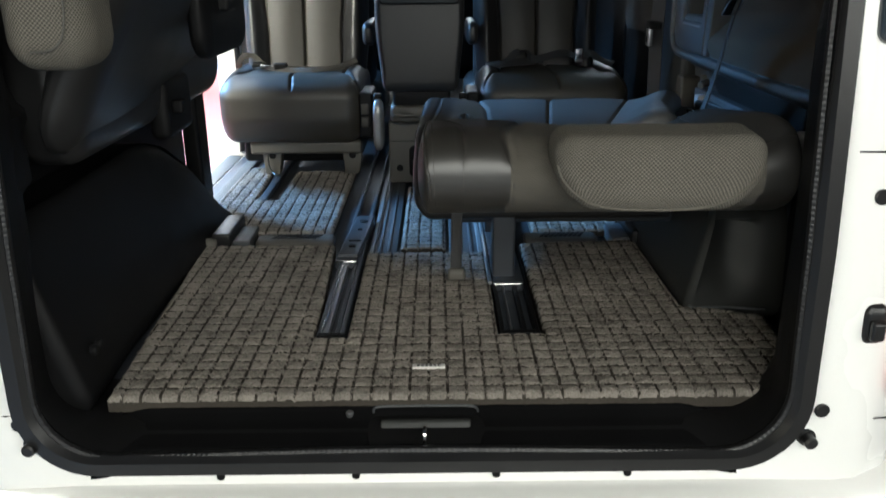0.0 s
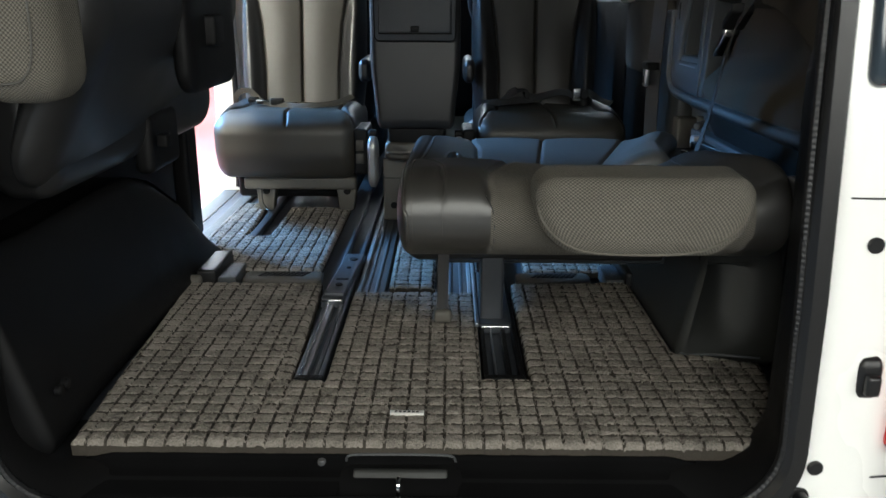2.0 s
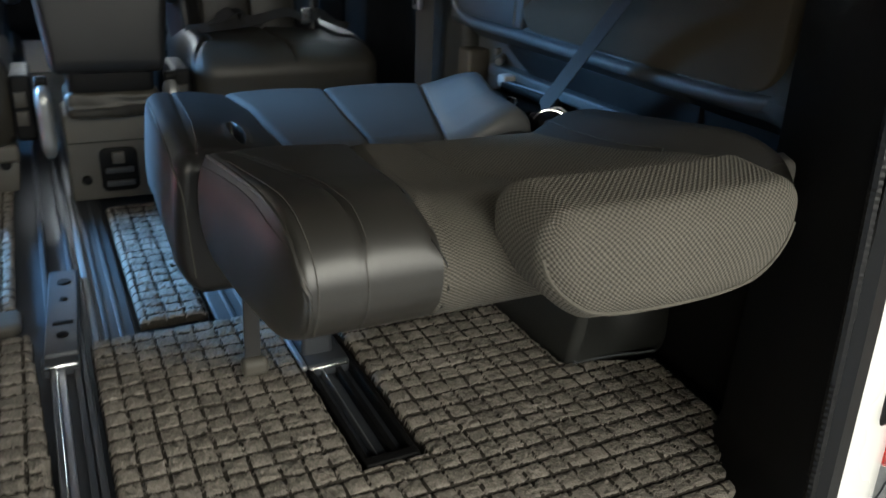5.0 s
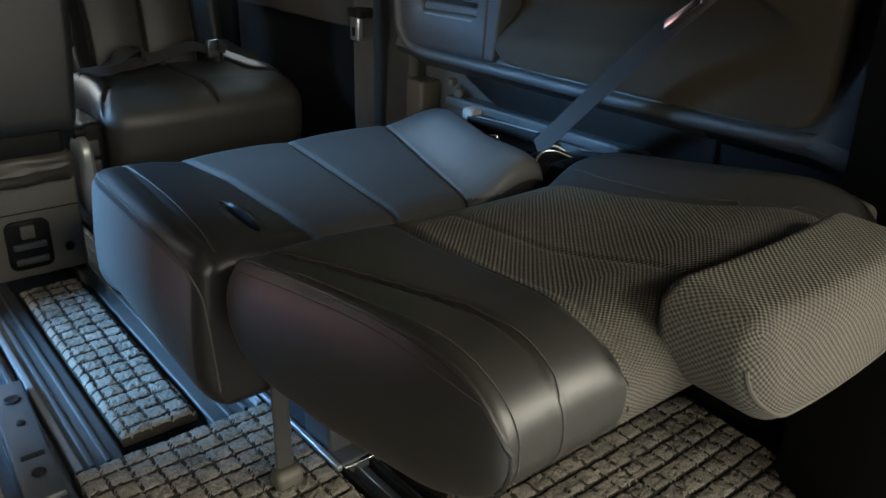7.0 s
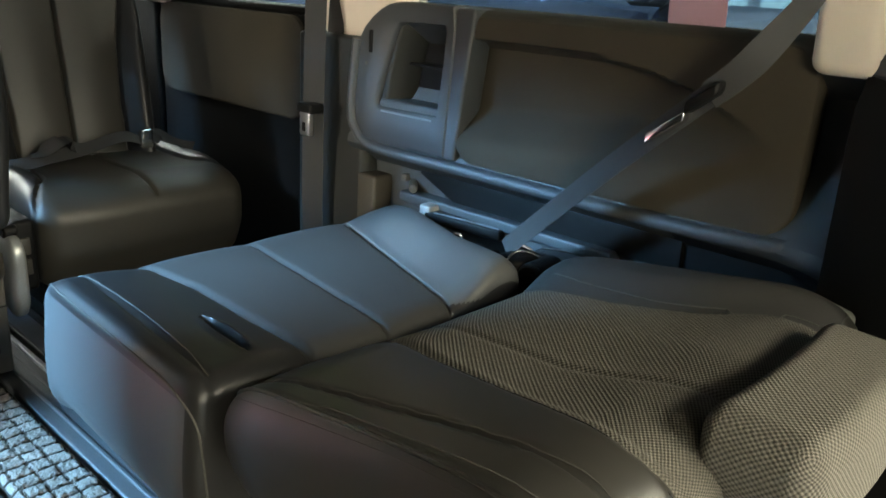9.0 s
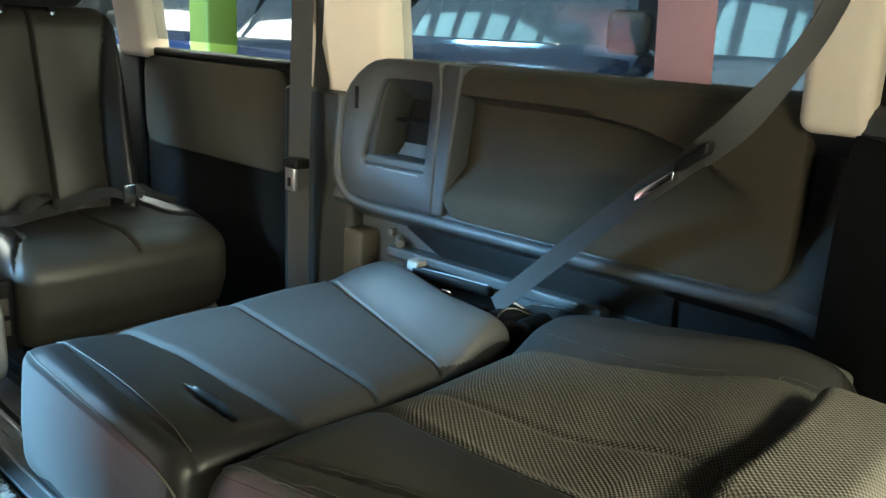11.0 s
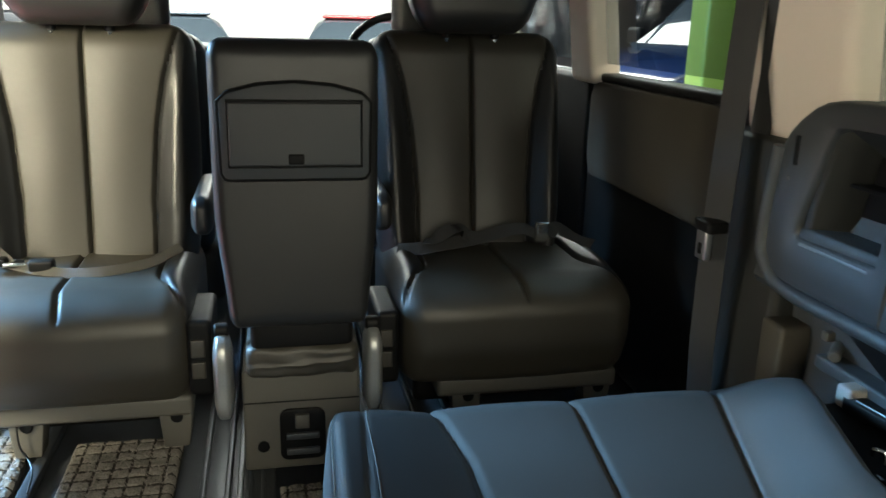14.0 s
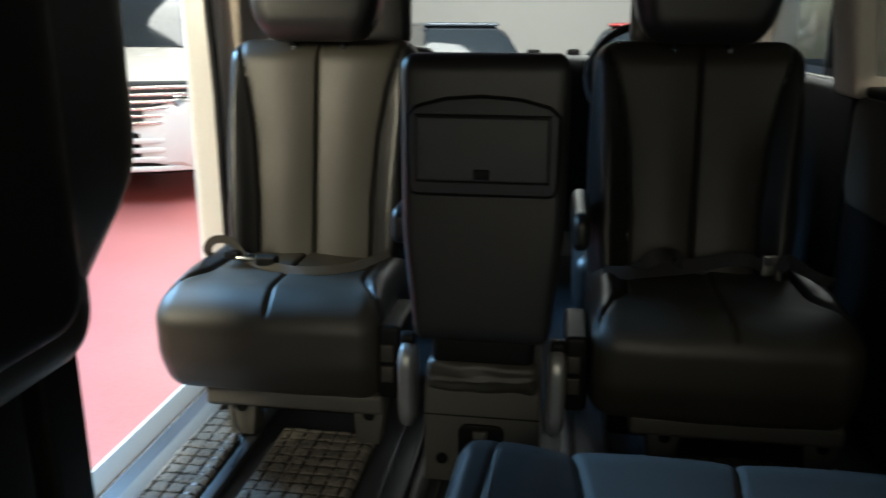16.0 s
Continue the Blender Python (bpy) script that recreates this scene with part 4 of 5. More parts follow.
part("jamb", rbox((-0.88, 1.96, -0.45), (-0.775, 2.14, 1.20), (0.03, 0.03, 0.01), (2, 2, 10), 4), PAINT, jb)
part("trim", rbox((-0.80, 2.00, -0.02), (-0.730, 2.22, 1.18), 0.02, (2, 2, 6), 3), BEIGE, jb, "beige pillar trim")
part("seal", sweep([(-0.80, 1.955, -0.02), (-0.785, 1.952, 0.3), (-0.785, 1.952, 0.7), (-0.80, 1.952, 1.15)], circle(0.011, 8), up=(1, 0, 0)), RUBBER, jb, "black rubber door seal")

# front: dashboard, windscreen surround, front seats
dash = thing("dashboard", (0, 3.0, 0.4), "dark plastic dashboard below the windscreen", "dashboard", kind="structure")
part("body", rbox((-0.80, 2.80, 0.15), (0.80, 3.2, 0.775), 0.08, (6, 3, 3), 4), PLASTIC, dash)
solid("front_bulkhead", rbox((-0.86, 3.2, -0.5), (0.86, 3.3, 0.62), 0.02, (1, 1, 1), 2), PAINT, "white painted front body", "van body", kind="structure")
ws = thing("windscreen", (0, 3.1, 0.8), "clear windscreen", "window", kind="structure")
ob = part("pane", rbox((-0.72, 3.24, 0.62), (0.72, 3.245, 1.21), 0.001, (1, 1, 1), 1, deform=lambda p: Vector((p.x, p.y - 0.6 * (p.z - 0.62), p.z))), GLASS_CLEAR, ws)
ob.visible_shadow = False
for s in (-1, 1):
    part("frame", rbox((s * 0.78 - 0.06, 3.2, 0.60), (s * 0.78 + 0.06, 3.28, 1.22), 0.02, (1, 1, 3), 3, deform=lambda p: Vector((p.x, p.y - 0.6 * (p.z - 0.62), p.z))), BEIGE, ws, "beige windscreen pillar")
st = thing("steering_wheel", (0.36, 2.72, 0.70), "dark steering wheel beyond the front seat", "steering wheel")
cen = Vector((0.36, 2.70, 0.72))
rimp = [cen + Vector((0.185 * math.cos(a), 0.08 * math.sin(a), 0.165 * math.sin(a))) for a in [2 * math.pi * i / 32 for i in range(32)]]
part("rim", sweep(rimp, circle(0.014, 8), up=(0, -0.9, 0.43), loop=True), LEATHER, st)
part("hub", rbox((0.30, 2.69, 0.67), (0.42, 2.75, 0.77), 0.03, (2, 2, 2), 4), PLASTIC, st)
for a in (20, 160, 270):
    part("spoke", rod(cen, cen + Vector((0.18 * math.cos(radians(a)), 0.08 * math.sin(radians(a)), 0.16 * math.sin(radians(a)))), 0.014, 8), PLASTIC, st)
for x in (-0.47, 0.40):
    t = thing("front_seat", (x, 2.25, 0.1), "black leather front seat seen from behind", "seat", "front seats")
    part("backrest", rbox((x - 0.22, 2.22, 0.20), (x + 0.22, 2.36, 0.825), 0.06, (6, 2, 6), 4), LEATHER, t)
    part("cushion", rbox((x - 0.25, 2.30, 0.02), (x + 0.25, 2.75, 0.22), 0.06, (4, 4, 2), 4), LEATHER, t)
    part("headrest", rbox((x - 0.13, 2.25, 0.82), (x + 0.13, 2.34, 1.00), 0.04, (3, 2, 3), 4), LEATHER, t)

# ---------------------------------------------------------------- third-row seat, folded flat (right)
seat = thing("rear_seat", (0.3, 0.5, 0.0), "black leather rear seat with mesh centre, folded flat", "seat")


def cush_def(p):
    """Yaw and taper of the cushion, sewn seams, soft bolsters."""
    u = (p.y - 0.48) / 0.45
    q = p.copy()
    if p.z > 0.30:
        xs = [lerp_table([(0, 0.150), (0.3, 0.148), (0.6, 0.150), (1, 0.128)], u), 0.277 + 0.06 * u, 0.411 + 0.155 * u]
        g = max(groove(p.x - xs[0], 0.005), 0.8 * groove(p.x - xs[1], 0.0045), 0.8 * groove(p.x - xs[2], 0.0045), 0.5 * groove(p.x - (0.020 + 0.016 * u), 0.0045))
        top = smoothstep(0.30, 0.36, p.z)
        puff = 0.0
        for a, b in ((xs[0], xs[1]), (xs[1], xs[2])):
            if a < p.x < b:
                w = (p.x - a) / (b - a)
                puff = 0.0055 * (4 * w * (1 - w)) ** 0.7
        if p.x < xs[0]:
            puff = 0.010 * (1 - smoothstep(-0.02, xs[0], p.x) ** 4)
        if p.x > xs[2]:
            w = (p.x - xs[2]) / (0.70 - xs[2])
            puff = 0.042 * smoothstep(0.0, 0.75, w) * (1 - 0.4 * smoothstep(0.8, 1.0, w)) * (1 - 0.65 * smoothstep(0.74, 0.92, p.y))
        # pull slot: a deep lens-shaped slit with raised lips
        s = (p.y - 0.570) / 0.068
        if abs(s) < 1:
            half = 0.0085 * (1 - s * s) ** 0.7
            d = p.x - 0.093 - (p.y - 0.57) * 0.05
            puff += 0.004 * math.exp(-((abs(d) - half - 0.004) / 0.004) ** 2) * (1 - s * s) - 0.032 * smoothstep(half + 0.001, half - 0.004, abs(d)) * min(1, half / 0.005)
        q.z += top * (puff - 0.007 * g)
        if p.x > xs[2]:
            end = lerp_table([(0.45, 0.575), (0.6, 0.59), (0.75, 0.645), (0.86, 0.695), (0.95, 0.70)], p.y)
            q.x = xs[2] + (p.x - xs[2]) * (end - xs[2]) / (0.70 - xs[2])
    elif p.x > 0.5:
        end = lerp_table([(0.45, 0.575), (0.6, 0.59), (0.75, 0.645), (0.86, 0.695), (0.95, 0.70)], p.y)
        q.x = 0.5 + (p.x - 0.5) * (end - 0.5) / 0.20
    q.x -= 0.018 * (1 - u) * smoothstep(0.25, -0.02, p.x)
    if p.x < 0.02:
        q.x += 0.012 * math.sin(math.pi * min(max((p.z - 0.1) / 0.26, 0), 1)) * -1
        q.x += 0.05 * smoothstep(0.20, 0.08, p.z)
    q.z -= 0.02 * smoothstep(0.86, 0.94, p.y)
    return q


def cush_mat(c):
    u = (c.y - 0.48) / 0.45
    a = lerp_table([(0, 0.150), (0.3, 0.148), (0.6, 0.150), (1, 0.128)], u) - 0.006 * (1 - u)
    # left side panel, in a paler material
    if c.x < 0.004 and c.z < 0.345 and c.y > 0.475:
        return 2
    # right bolster top: same black leather, lightened to imitate daylight on it
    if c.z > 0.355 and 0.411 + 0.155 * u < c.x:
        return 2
    return 1 if c.z > 0.32 and a < c.x < 0.411 + 0.155 * u else 0


cu = part("cushion", rbox((-0.010, 0.455, 0.140), (0.700, 0.945, 0.362), (0.020, 0.040, 0.024), (230, 60, 10), 6, deform=cush_def, mat=cush_mat), [LEATHER, SEAT_CLOTH, LIGHTENED_LEATHER], seat)


def thread(pts, r=0.0011, parent=None, n=12, name="seam", label="pale stitched seam"):
    return part(name, sweep(snap(parent, smooth_path(pts, n)), circle(r, 5)), THREAD, parent, label)


# cushion seams
thread([(0.036, 0.935, 0.350), (0.036, 0.90, 0.366), (0.033, 0.76, 0.370), (0.028, 0.66, 0.370), (0.017, 0.55, 0.370), (0.008, 0.48, 0.362)], 0.0012, cu)

def back_top(y):
    return lerp_table([(-0.10, 0.462), (-0.05, 0.460), (0.10, 0.442), (0.25, 0.420), (0.40, 0.398), (0.47, 0.380)], y)


def seam_x(y):
    """Where the leather bolster meets the mesh."""
    return lerp_table([(-0.16, 0.148), (0.0, 0.138), (0.04, 0.143), (0.15, 0.160), (0.28, 0.182), (0.35, 0.198), (0.39, 0.196), (0.42, 0.17), (0.46, 0.08)], y)


MID_SEAM = [(-0.06, 0.318), (0.0, 0.310), (0.06, 0.298), (0.17, 0.276), (0.33, 0.285), (0.45, 0.300)]
BOL_SEAM = [(-0.06, 0.570), (0.04, 0.548), (0.12, 0.518), (0.24, 0.500), (0.36, 0.505), (0.45, 0.520)]


def stitch_x(y):
    return lerp_table([(-0.06, 0.063), (0.05, 0.060), (0.15, 0.050), (0.30, 0.034), (0.42, 0.018)], y)


def back_def(p):
    q = p.copy()
    f = (p.z - 0.24) / 0.20
    top = back_top(p.y)
    bot = lerp_table([(-0.10, 0.308), (0.0, 0.302), (0.2, 0.26), (0.46, 0.23)], p.y)
    q.z = bot + f * (top - bot)
    if p.z > 0.34:
        w = smoothstep(0.34, 0.42, p.z)
        s = seam_x(p.y)
        g = groove(p.x - s, 0.008) + 0.6 * groove(p.x - stitch_x(p.y), 0.004)
        sag = 0.009 * smoothstep(s - 0.05, s + 0.10, p.x) * smoothstep(0.64, 0.50, p.x) * smoothstep(-0.02, 0.15, p.y) + 0.012 * smoothstep(s - 0.004, s + 0.022, p.x) * smoothstep(0.40, 0.30, p.x) * smoothstep(0.36, 0.10, p.y)
        ridge = 0.004 * math.exp(-((p.x - 0.08) / 0.06) ** 2)
        b = lerp_table(BOL_SEAM, p.y)
        ridge += 0.024 * smoothstep(b, b + 0.07, p.x) * smoothstep(0.66, 0.60, p.x)
        g += 0.45 * groove(p.x - lerp_table(MID_SEAM, p.y), 0.006) + 0.4 * groove(p.x - b, 0.006)
        q.z += w * (ridge - sag - 0.008 * g)
    return q


def back_mat(c):
    if c.x > lerp_table(BOL_SEAM, c.y):
        return 1 if c.z > 0.36 and c.y > -0.03 else 0
    return 2 if seam_x(c.y) < c.x else 0


bk3 = part("backrest", rbox((-0.016, -0.058, 0.24), (0.645, 0.445, 0.44), (0.022, 0.115, 0.095), (150, 80, 6), 12, deform=back_def, mat=back_mat), [LEATHER_SOFT, SEAT_CLOTH, FABRIC], seat)


def hr_def(p):
    """The headrest: a pillow with a straight upper edge and a bowed lower one."""
    u = (p.x - 0.375) / 0.18
    v = (p.z - 0.403) / 0.082
    q = p.copy()
    q.x = 0.375 + (p.x - 0.375) * (1 - 0.34 * smoothstep(0.35, -1.1, v) ** 1.3)
    q.y -= 0.014 * (1 - u * u) * (1 - 0.4 * v * v)
    q.z += 0.10 * (p.y + 0.09) * 0.5
    return q


hd = part("headrest", rbox((0.205, -0.135, 0.347), (0.542, -0.020, 0.470), (0.034, 0.024, 0.032), (40, 12, 20), 8, deform=hr_def), FABRIC, seat, "grey mesh headrest")
pts = []
for a in range(0, 41):
    t_ = math.pi * a / 40
    u = math.cos(t_)
    x, z = 0.364 - 0.162 * math.copysign(abs(u) ** 0.6, u), 0.462 - 0.116 * math.sin(t_) ** 0.6
    ex, ez = max(0, abs(x - 0.364) - 0.134) / 0.05, max(0, 0.357 - z) / 0.035
    pts.append(hr_def(Vector((x, -0.135 + 0.040 * (1 - math.sqrt(max(0, 1 - ex * ex - ez * ez))), z))))
part("piping", sweep(snap(hd, pts[2:-2]), circle(0.0024, 6)), FABRIC, hd, "dark piped seam")
def stitched(ob, pts, r=0.0006, label="pale stitched seam"):
    return part("seam", sweep(snap(ob, smooth_path(pts, 14)), circle(r, 5)), THREAD, ob, label)


stitched(bk3, [(0.018, 0.42, 0.395), (0.034, 0.30, 0.42), (0.050, 0.15, 0.445), (0.060, 0.05, 0.455), (0.063, -0.03, 0.45), (0.063, -0.06, 0.40), (0.063, -0.06, 0.36), (0.063, -0.04, 0.32)], 0.0006)
stitched(bk3, [(0.002, 0.43, 0.38), (0.006, 0.30, 0.405), (0.010, 0.1, 0.435), (0.012, -0.03, 0.43), (0.014, -0.055, 0.39), (0.014, -0.055, 0.35), (0.016, -0.04, 0.32)], 0.0007)
stitched(bk3, [(-0.006, 0.42, 0.37), (-0.003, 0.30, 0.395), (0.001, 0.1, 0.425), (0.003, -0.03, 0.42), (0.005, -0.053, 0.385), (0.005, -0.053, 0.35), (0.007, -0.04, 0.32)], 0.0005)

bolster_edge = [(-0.006, 0.43, 0.392), (-0.004, 0.30, 0.412), (-0.002, 0.15, 0.432), (0.000, 0.05, 0.440), (0.004, -0.01, 0.432), (0.006, -0.045, 0.405), (0.006, -0.058, 0.37), (0.006, -0.052, 0.335)]
part("piping", sweep(snap(bk3, smooth_path(bolster_edge, 10), 0.0004), circle(0.0026, 6)), LEATHER_SOFT, bk3, "raised leather piping along the bolster")
thread([(0.004, 0.940, 0.335), (-0.002, 0.90, 0.352), (-0.009, 0.766, 0.354), (-0.016, 0.655, 0.354), (-0.022, 0.563, 0.354), (-0.025, 0.49, 0.348), (-0.024, 0.460, 0.32), (-0.020, 0.455, 0.27), (-0.014, 0.455, 0.18)], 0.0015, cu)

stitched(bk3, [(lerp_table(BOL_SEAM, y), y, 0.46) for y in (0.40, 0.30, 0.20, 0.10, 0.02, -0.02)], 0.0008, "stitched seam between mesh and bolster")
part("edge_seam", sweep(snap(bk3, [(seam_x(y), y, back_top(y) + 0.01) for y in [0.40 - 0.02 * i for i in range(20)]] + [(0.140, -0.055, 0.43), (0.145, -0.06, 0.40), (0.148, -0.06, 0.37), (0.148, -0.055, 0.34), (0.148, -0.035, 0.315)], 0.0002), circle(0.0011, 6)), RUBBER, bk3, "dark seam between leather and mesh")

# seat frame, foot, strap and recliner
part("frame", rbox((0.06, 0.50, 0.125), (0.60, 0.90, 0.16), 0.01, (2, 2, 1), 2), STEEL_DARK, seat)
part("post", rbox((0.150, 0.46, -0.01), (0.205, 0.54, 0.24), 0.008, (2, 2, 4), 3), STEEL_DARK, seat, "dark steel seat post")
part("post", rbox((0.150, 0.80, -0.01), (0.205, 0.88, 0.16), 0.008, (2, 2, 4), 3), STEEL_DARK, seat, "dark steel seat post")
ft = part("foot", rbox((0.146, 0.425, -0.026), (0.224, 0.90, 0.002), 0.008, (2, 6, 1), 3), STEEL_DARK, seat, "sliding foot in the floor rail")
part("foot_edge", rbox((0.152, 0.420, -0.006), (0.218, 0.430, -0.001), 0.002, (2, 1, 1), 3), CHROME, ft, "bright front edge")
part("foot_edge", rbox((0.138, 0.42, -0.004), (0.147, 0.93, 0.006), 0.003, (1, 4, 1), 3), STEEL, ft, "bright side edge")
stp = part("strap", rbox((0.048, 0.432, 0.03), (0.074, 0.437, 0.30), 0.002, (1, 1, 6), 2, deform=lambda p: Vector((p.x + 0.02 * (p.z - 0.03), p.y + 0.05 * p.z, p.z))), BELT, seat, "hanging release strap")
part("pull_tab", rbox((0.041, 0.418, 0.004), (0.084, 0.448, 0.036), (0.008, 0.012, 0.012), (2, 2, 2), 4), GREY_PLASTIC, stp, "grey-brown release pull")
rc = part("recliner", rbox((0.60, 0.50, 0.22), (0.77, 0.86, 0.345), 0.012, (2, 4, 2), 3, deform=lambda p: Vector((p.x + 0.05 * smoothstep(0.6, 0.86, p.y) * smoothstep(0.72, 0.6, p.x), p.y, p.z))), PLASTIC, seat, "black plastic recliner cover")
lv = part("lever", prism([(0.722, 0.832), (0.757, 0.840), (0.771, 0.660), (0.757, 0.640), (0.742, 0.645)], 2, 0.345, 0.368, 0.005, 3), PLASTIC, rc, "long black recliner lever")
part("lever_edge", sweep([(0.729, 0.810, 0.3685), (0.738, 0.73, 0.3695), (0.747, 0.650, 0.3685)], circle(0.0014, 6)), STRIP, lv, "thin bright edge line")
part("lever_tip", rbox((0.724, 0.818, 0.345), (0.758, 0.850, 0.380), 0.006, (1, 1, 1), 3), PALE, rc, "pale lever tip")
part("spring", sweep(smooth_path([(0.668, 0.700, 0.352), (0.660, 0.690, 0.366), (0.672, 0.682, 0.362), (0.664, 0.672, 0.352)], 5), circle(0.003, 6)), CHROME, rc, "small bright spring")
part("pin", rod((0.640, 0.655, 0.350), (0.632, 0.628, 0.352), 0.0035, 8), CHROME, rc)
part("pin", rod((0.626, 0.612, 0.350), (0.622, 0.598, 0.350), 0.006, 8), STEEL, rc)
part("hinge", rod((0.610, 0.47, 0.350), (0.69, 0.47, 0.350), 0.028, 16), PLASTIC, rc)
part("buckle", rbox((0.615, 0.575, 0.335), (0.675, 0.640, 0.362), 0.012, (2, 2, 1), 3), PLASTIC, seat, "black belt buckle")
part("anchor_cover", rbox((0.612, 0.492, 0.330), (0.690, 0.552, 0.376), (0.02, 0.02, 0.012), (3, 3, 1), 4), PLASTIC, seat, "black belt anchor cover")
part("anchor", sweep(smooth_path([(0.612, 0.520, 0.366), (0.630, 0.520, 0.380), (0.652, 0.510, 0.381), (0.676, 0.494, 0.368)], 5), circle(0.0028, 8)), CHROME, seat, "bright curved belt anchor edge")
part("anchor_arm", sweep(smooth_path([(0.655, 0.545, 0.374), (0.676, 0.535, 0.380), (0.692, 0.512, 0.366)], 5), circle(0.0022, 8)), STEEL, seat, "steel anchor arm")
gp = part("guide_plate", rbox((0.700, 0.455, 0.335), (0.768, 0.545, 0.362), 0.008, (1, 2, 1), 3), PLASTIC_BLUE, seat)
part("guide_edge", sweep([(0.735, 0.535, 0.364), (0.748, 0.500, 0.365), (0.762, 0.462, 0.363)], circle(0.002, 6)), CHROME, gp, "bright guide edge")

# its belt: from the anchor up to the rear pillar
bl = thing("seat_belt", (0.65, 0.5, 0.38), "grey seat belt running up to the rear pillar", "seat belt", "seat belts")
bp = smooth_path([(0.650, 0.555, 0.375), (0.640, 0.47, 0.455), (0.622, 0.36, 0.555), (0.600, 0.255, 0.645), (0.592, 0.19, 0.70)], 6)
part("webbing", sweep(bp, [(-0.017, -0.0008), (0.017, -0.0008), (0.017, 0.0008), (-0.017, 0.0008)], up=(-0.75, -0.25, 0.4)), BELT, bl)
bp2 = smooth_path([(0.592, 0.19, 0.70), (0.600, 0.13, 0.765), (0.625, 0.06, 0.90), (0.68, 0.02, 1.15)], 6)
part("webbing", sweep(bp2, [(-0.020, -0.0008), (0.020, -0.0008), (0.020, 0.0008), (-0.020, 0.0008)], up=lambda p: Vector((-0.75, -0.25, 0.4)).lerp(Vector((-0.35, -0.9, 0.1)), smoothstep(0.70, 0.84, p.z))), BELT, bl)
part("tongue", rbox((0.577, 0.215, 0.640), (0.606, 0.27, 0.655), 0.003, (1, 2, 1), 2, deform=lambda p: Vector((p.x, p.y, p.z - 0.75 * (p.y - 0.245)))), CHROME, bl, "bright belt tongue")
part("slider", rbox((0.570, 0.170, 0.690), (0.612, 0.215, 0.708), 0.005, (1, 2, 1), 2, deform=lambda p: Vector((p.x, p.y, p.z - 0.75 * (p.y - 0.19)))), PLASTIC, bl)

# ---------------------------------------------------------------- third-row seat, folded up (left)
fs = thing("folded_seat", (-0.62, 0.4, 0.35), "black rear seat folded up against the side", "seat")


def fold_def(p):
    """Its lower edge is rounded off towards the wall, and it stands slightly askew."""
    f = smoothstep(0.72, 0.40, p.z)
    return Vector((p.x - 0.13 * f * smoothstep(-0.72, -0.5, p.x) - 0.05 * smoothstep(0.2, 1.1, p.y), p.y, p.z))


part("backrest", rbox((-0.62, 0.00, 0.40), (-0.480, 1.13, 1.14), (0.06, 0.09, 0.10), (6, 16, 14), 6, deform=fold_def), LEATHER, fs)
part("cushion", rbox((-0.760, 0.05, 0.37), (-0.62, 1.10, 1.12), (0.05, 0.08, 0.09), (6, 12, 10), 6), LEATHER, fs)
hl = part("headrest", rbox((-0.625, -0.150, 0.572), (-0.492, 0.00, 0.98), (0.045, 0.05, 0.05), (10, 10, 18), 7), FABRIC, fs, "grey mesh headrest")
part("piping", sweep(smooth_path([(-0.520, -0.148, 0.95), (-0.516, -0.149, 0.80), (-0.517, -0.149, 0.66), (-0.535, -0.151, 0.612), (-0.575, -0.151, 0.604)], 6), circle(0.002, 6), up=(0, 1, 0)), THREAD, hl)
part("side_cover", rbox((-0.53, 0.45, 0.52), (-0.478, 0.85, 0.98), (0.02, 0.06, 0.06), (2, 6, 6), 4), PLASTIC, fs, "black plastic side cover")
part("latch_plate", rbox((-0.54, 0.56, 0.62), (-0.455, 0.64, 0.69), 0.01, (2, 2, 2), 3), PLASTIC, fs, "black latch plate")
part("hinge_arm", rbox((-0.745, 1.02, 0.02), (-0.695, 1.12, 0.50), 0.012, (1, 2, 4), 3), PLASTIC, fs, "black steel hinge arm")
part("leg", rbox((-0.66, 0.52, 0.33), (-0.61, 0.72, 0.47), 0.02, (2, 2, 2), 3), PLASTIC, fs)
part("buckle", rbox((-0.600, 0.52, 0.395), (-0.575, 0.56, 0.425), 0.005, (1, 1, 1), 2), PLASTIC, fs, "black belt buckle")

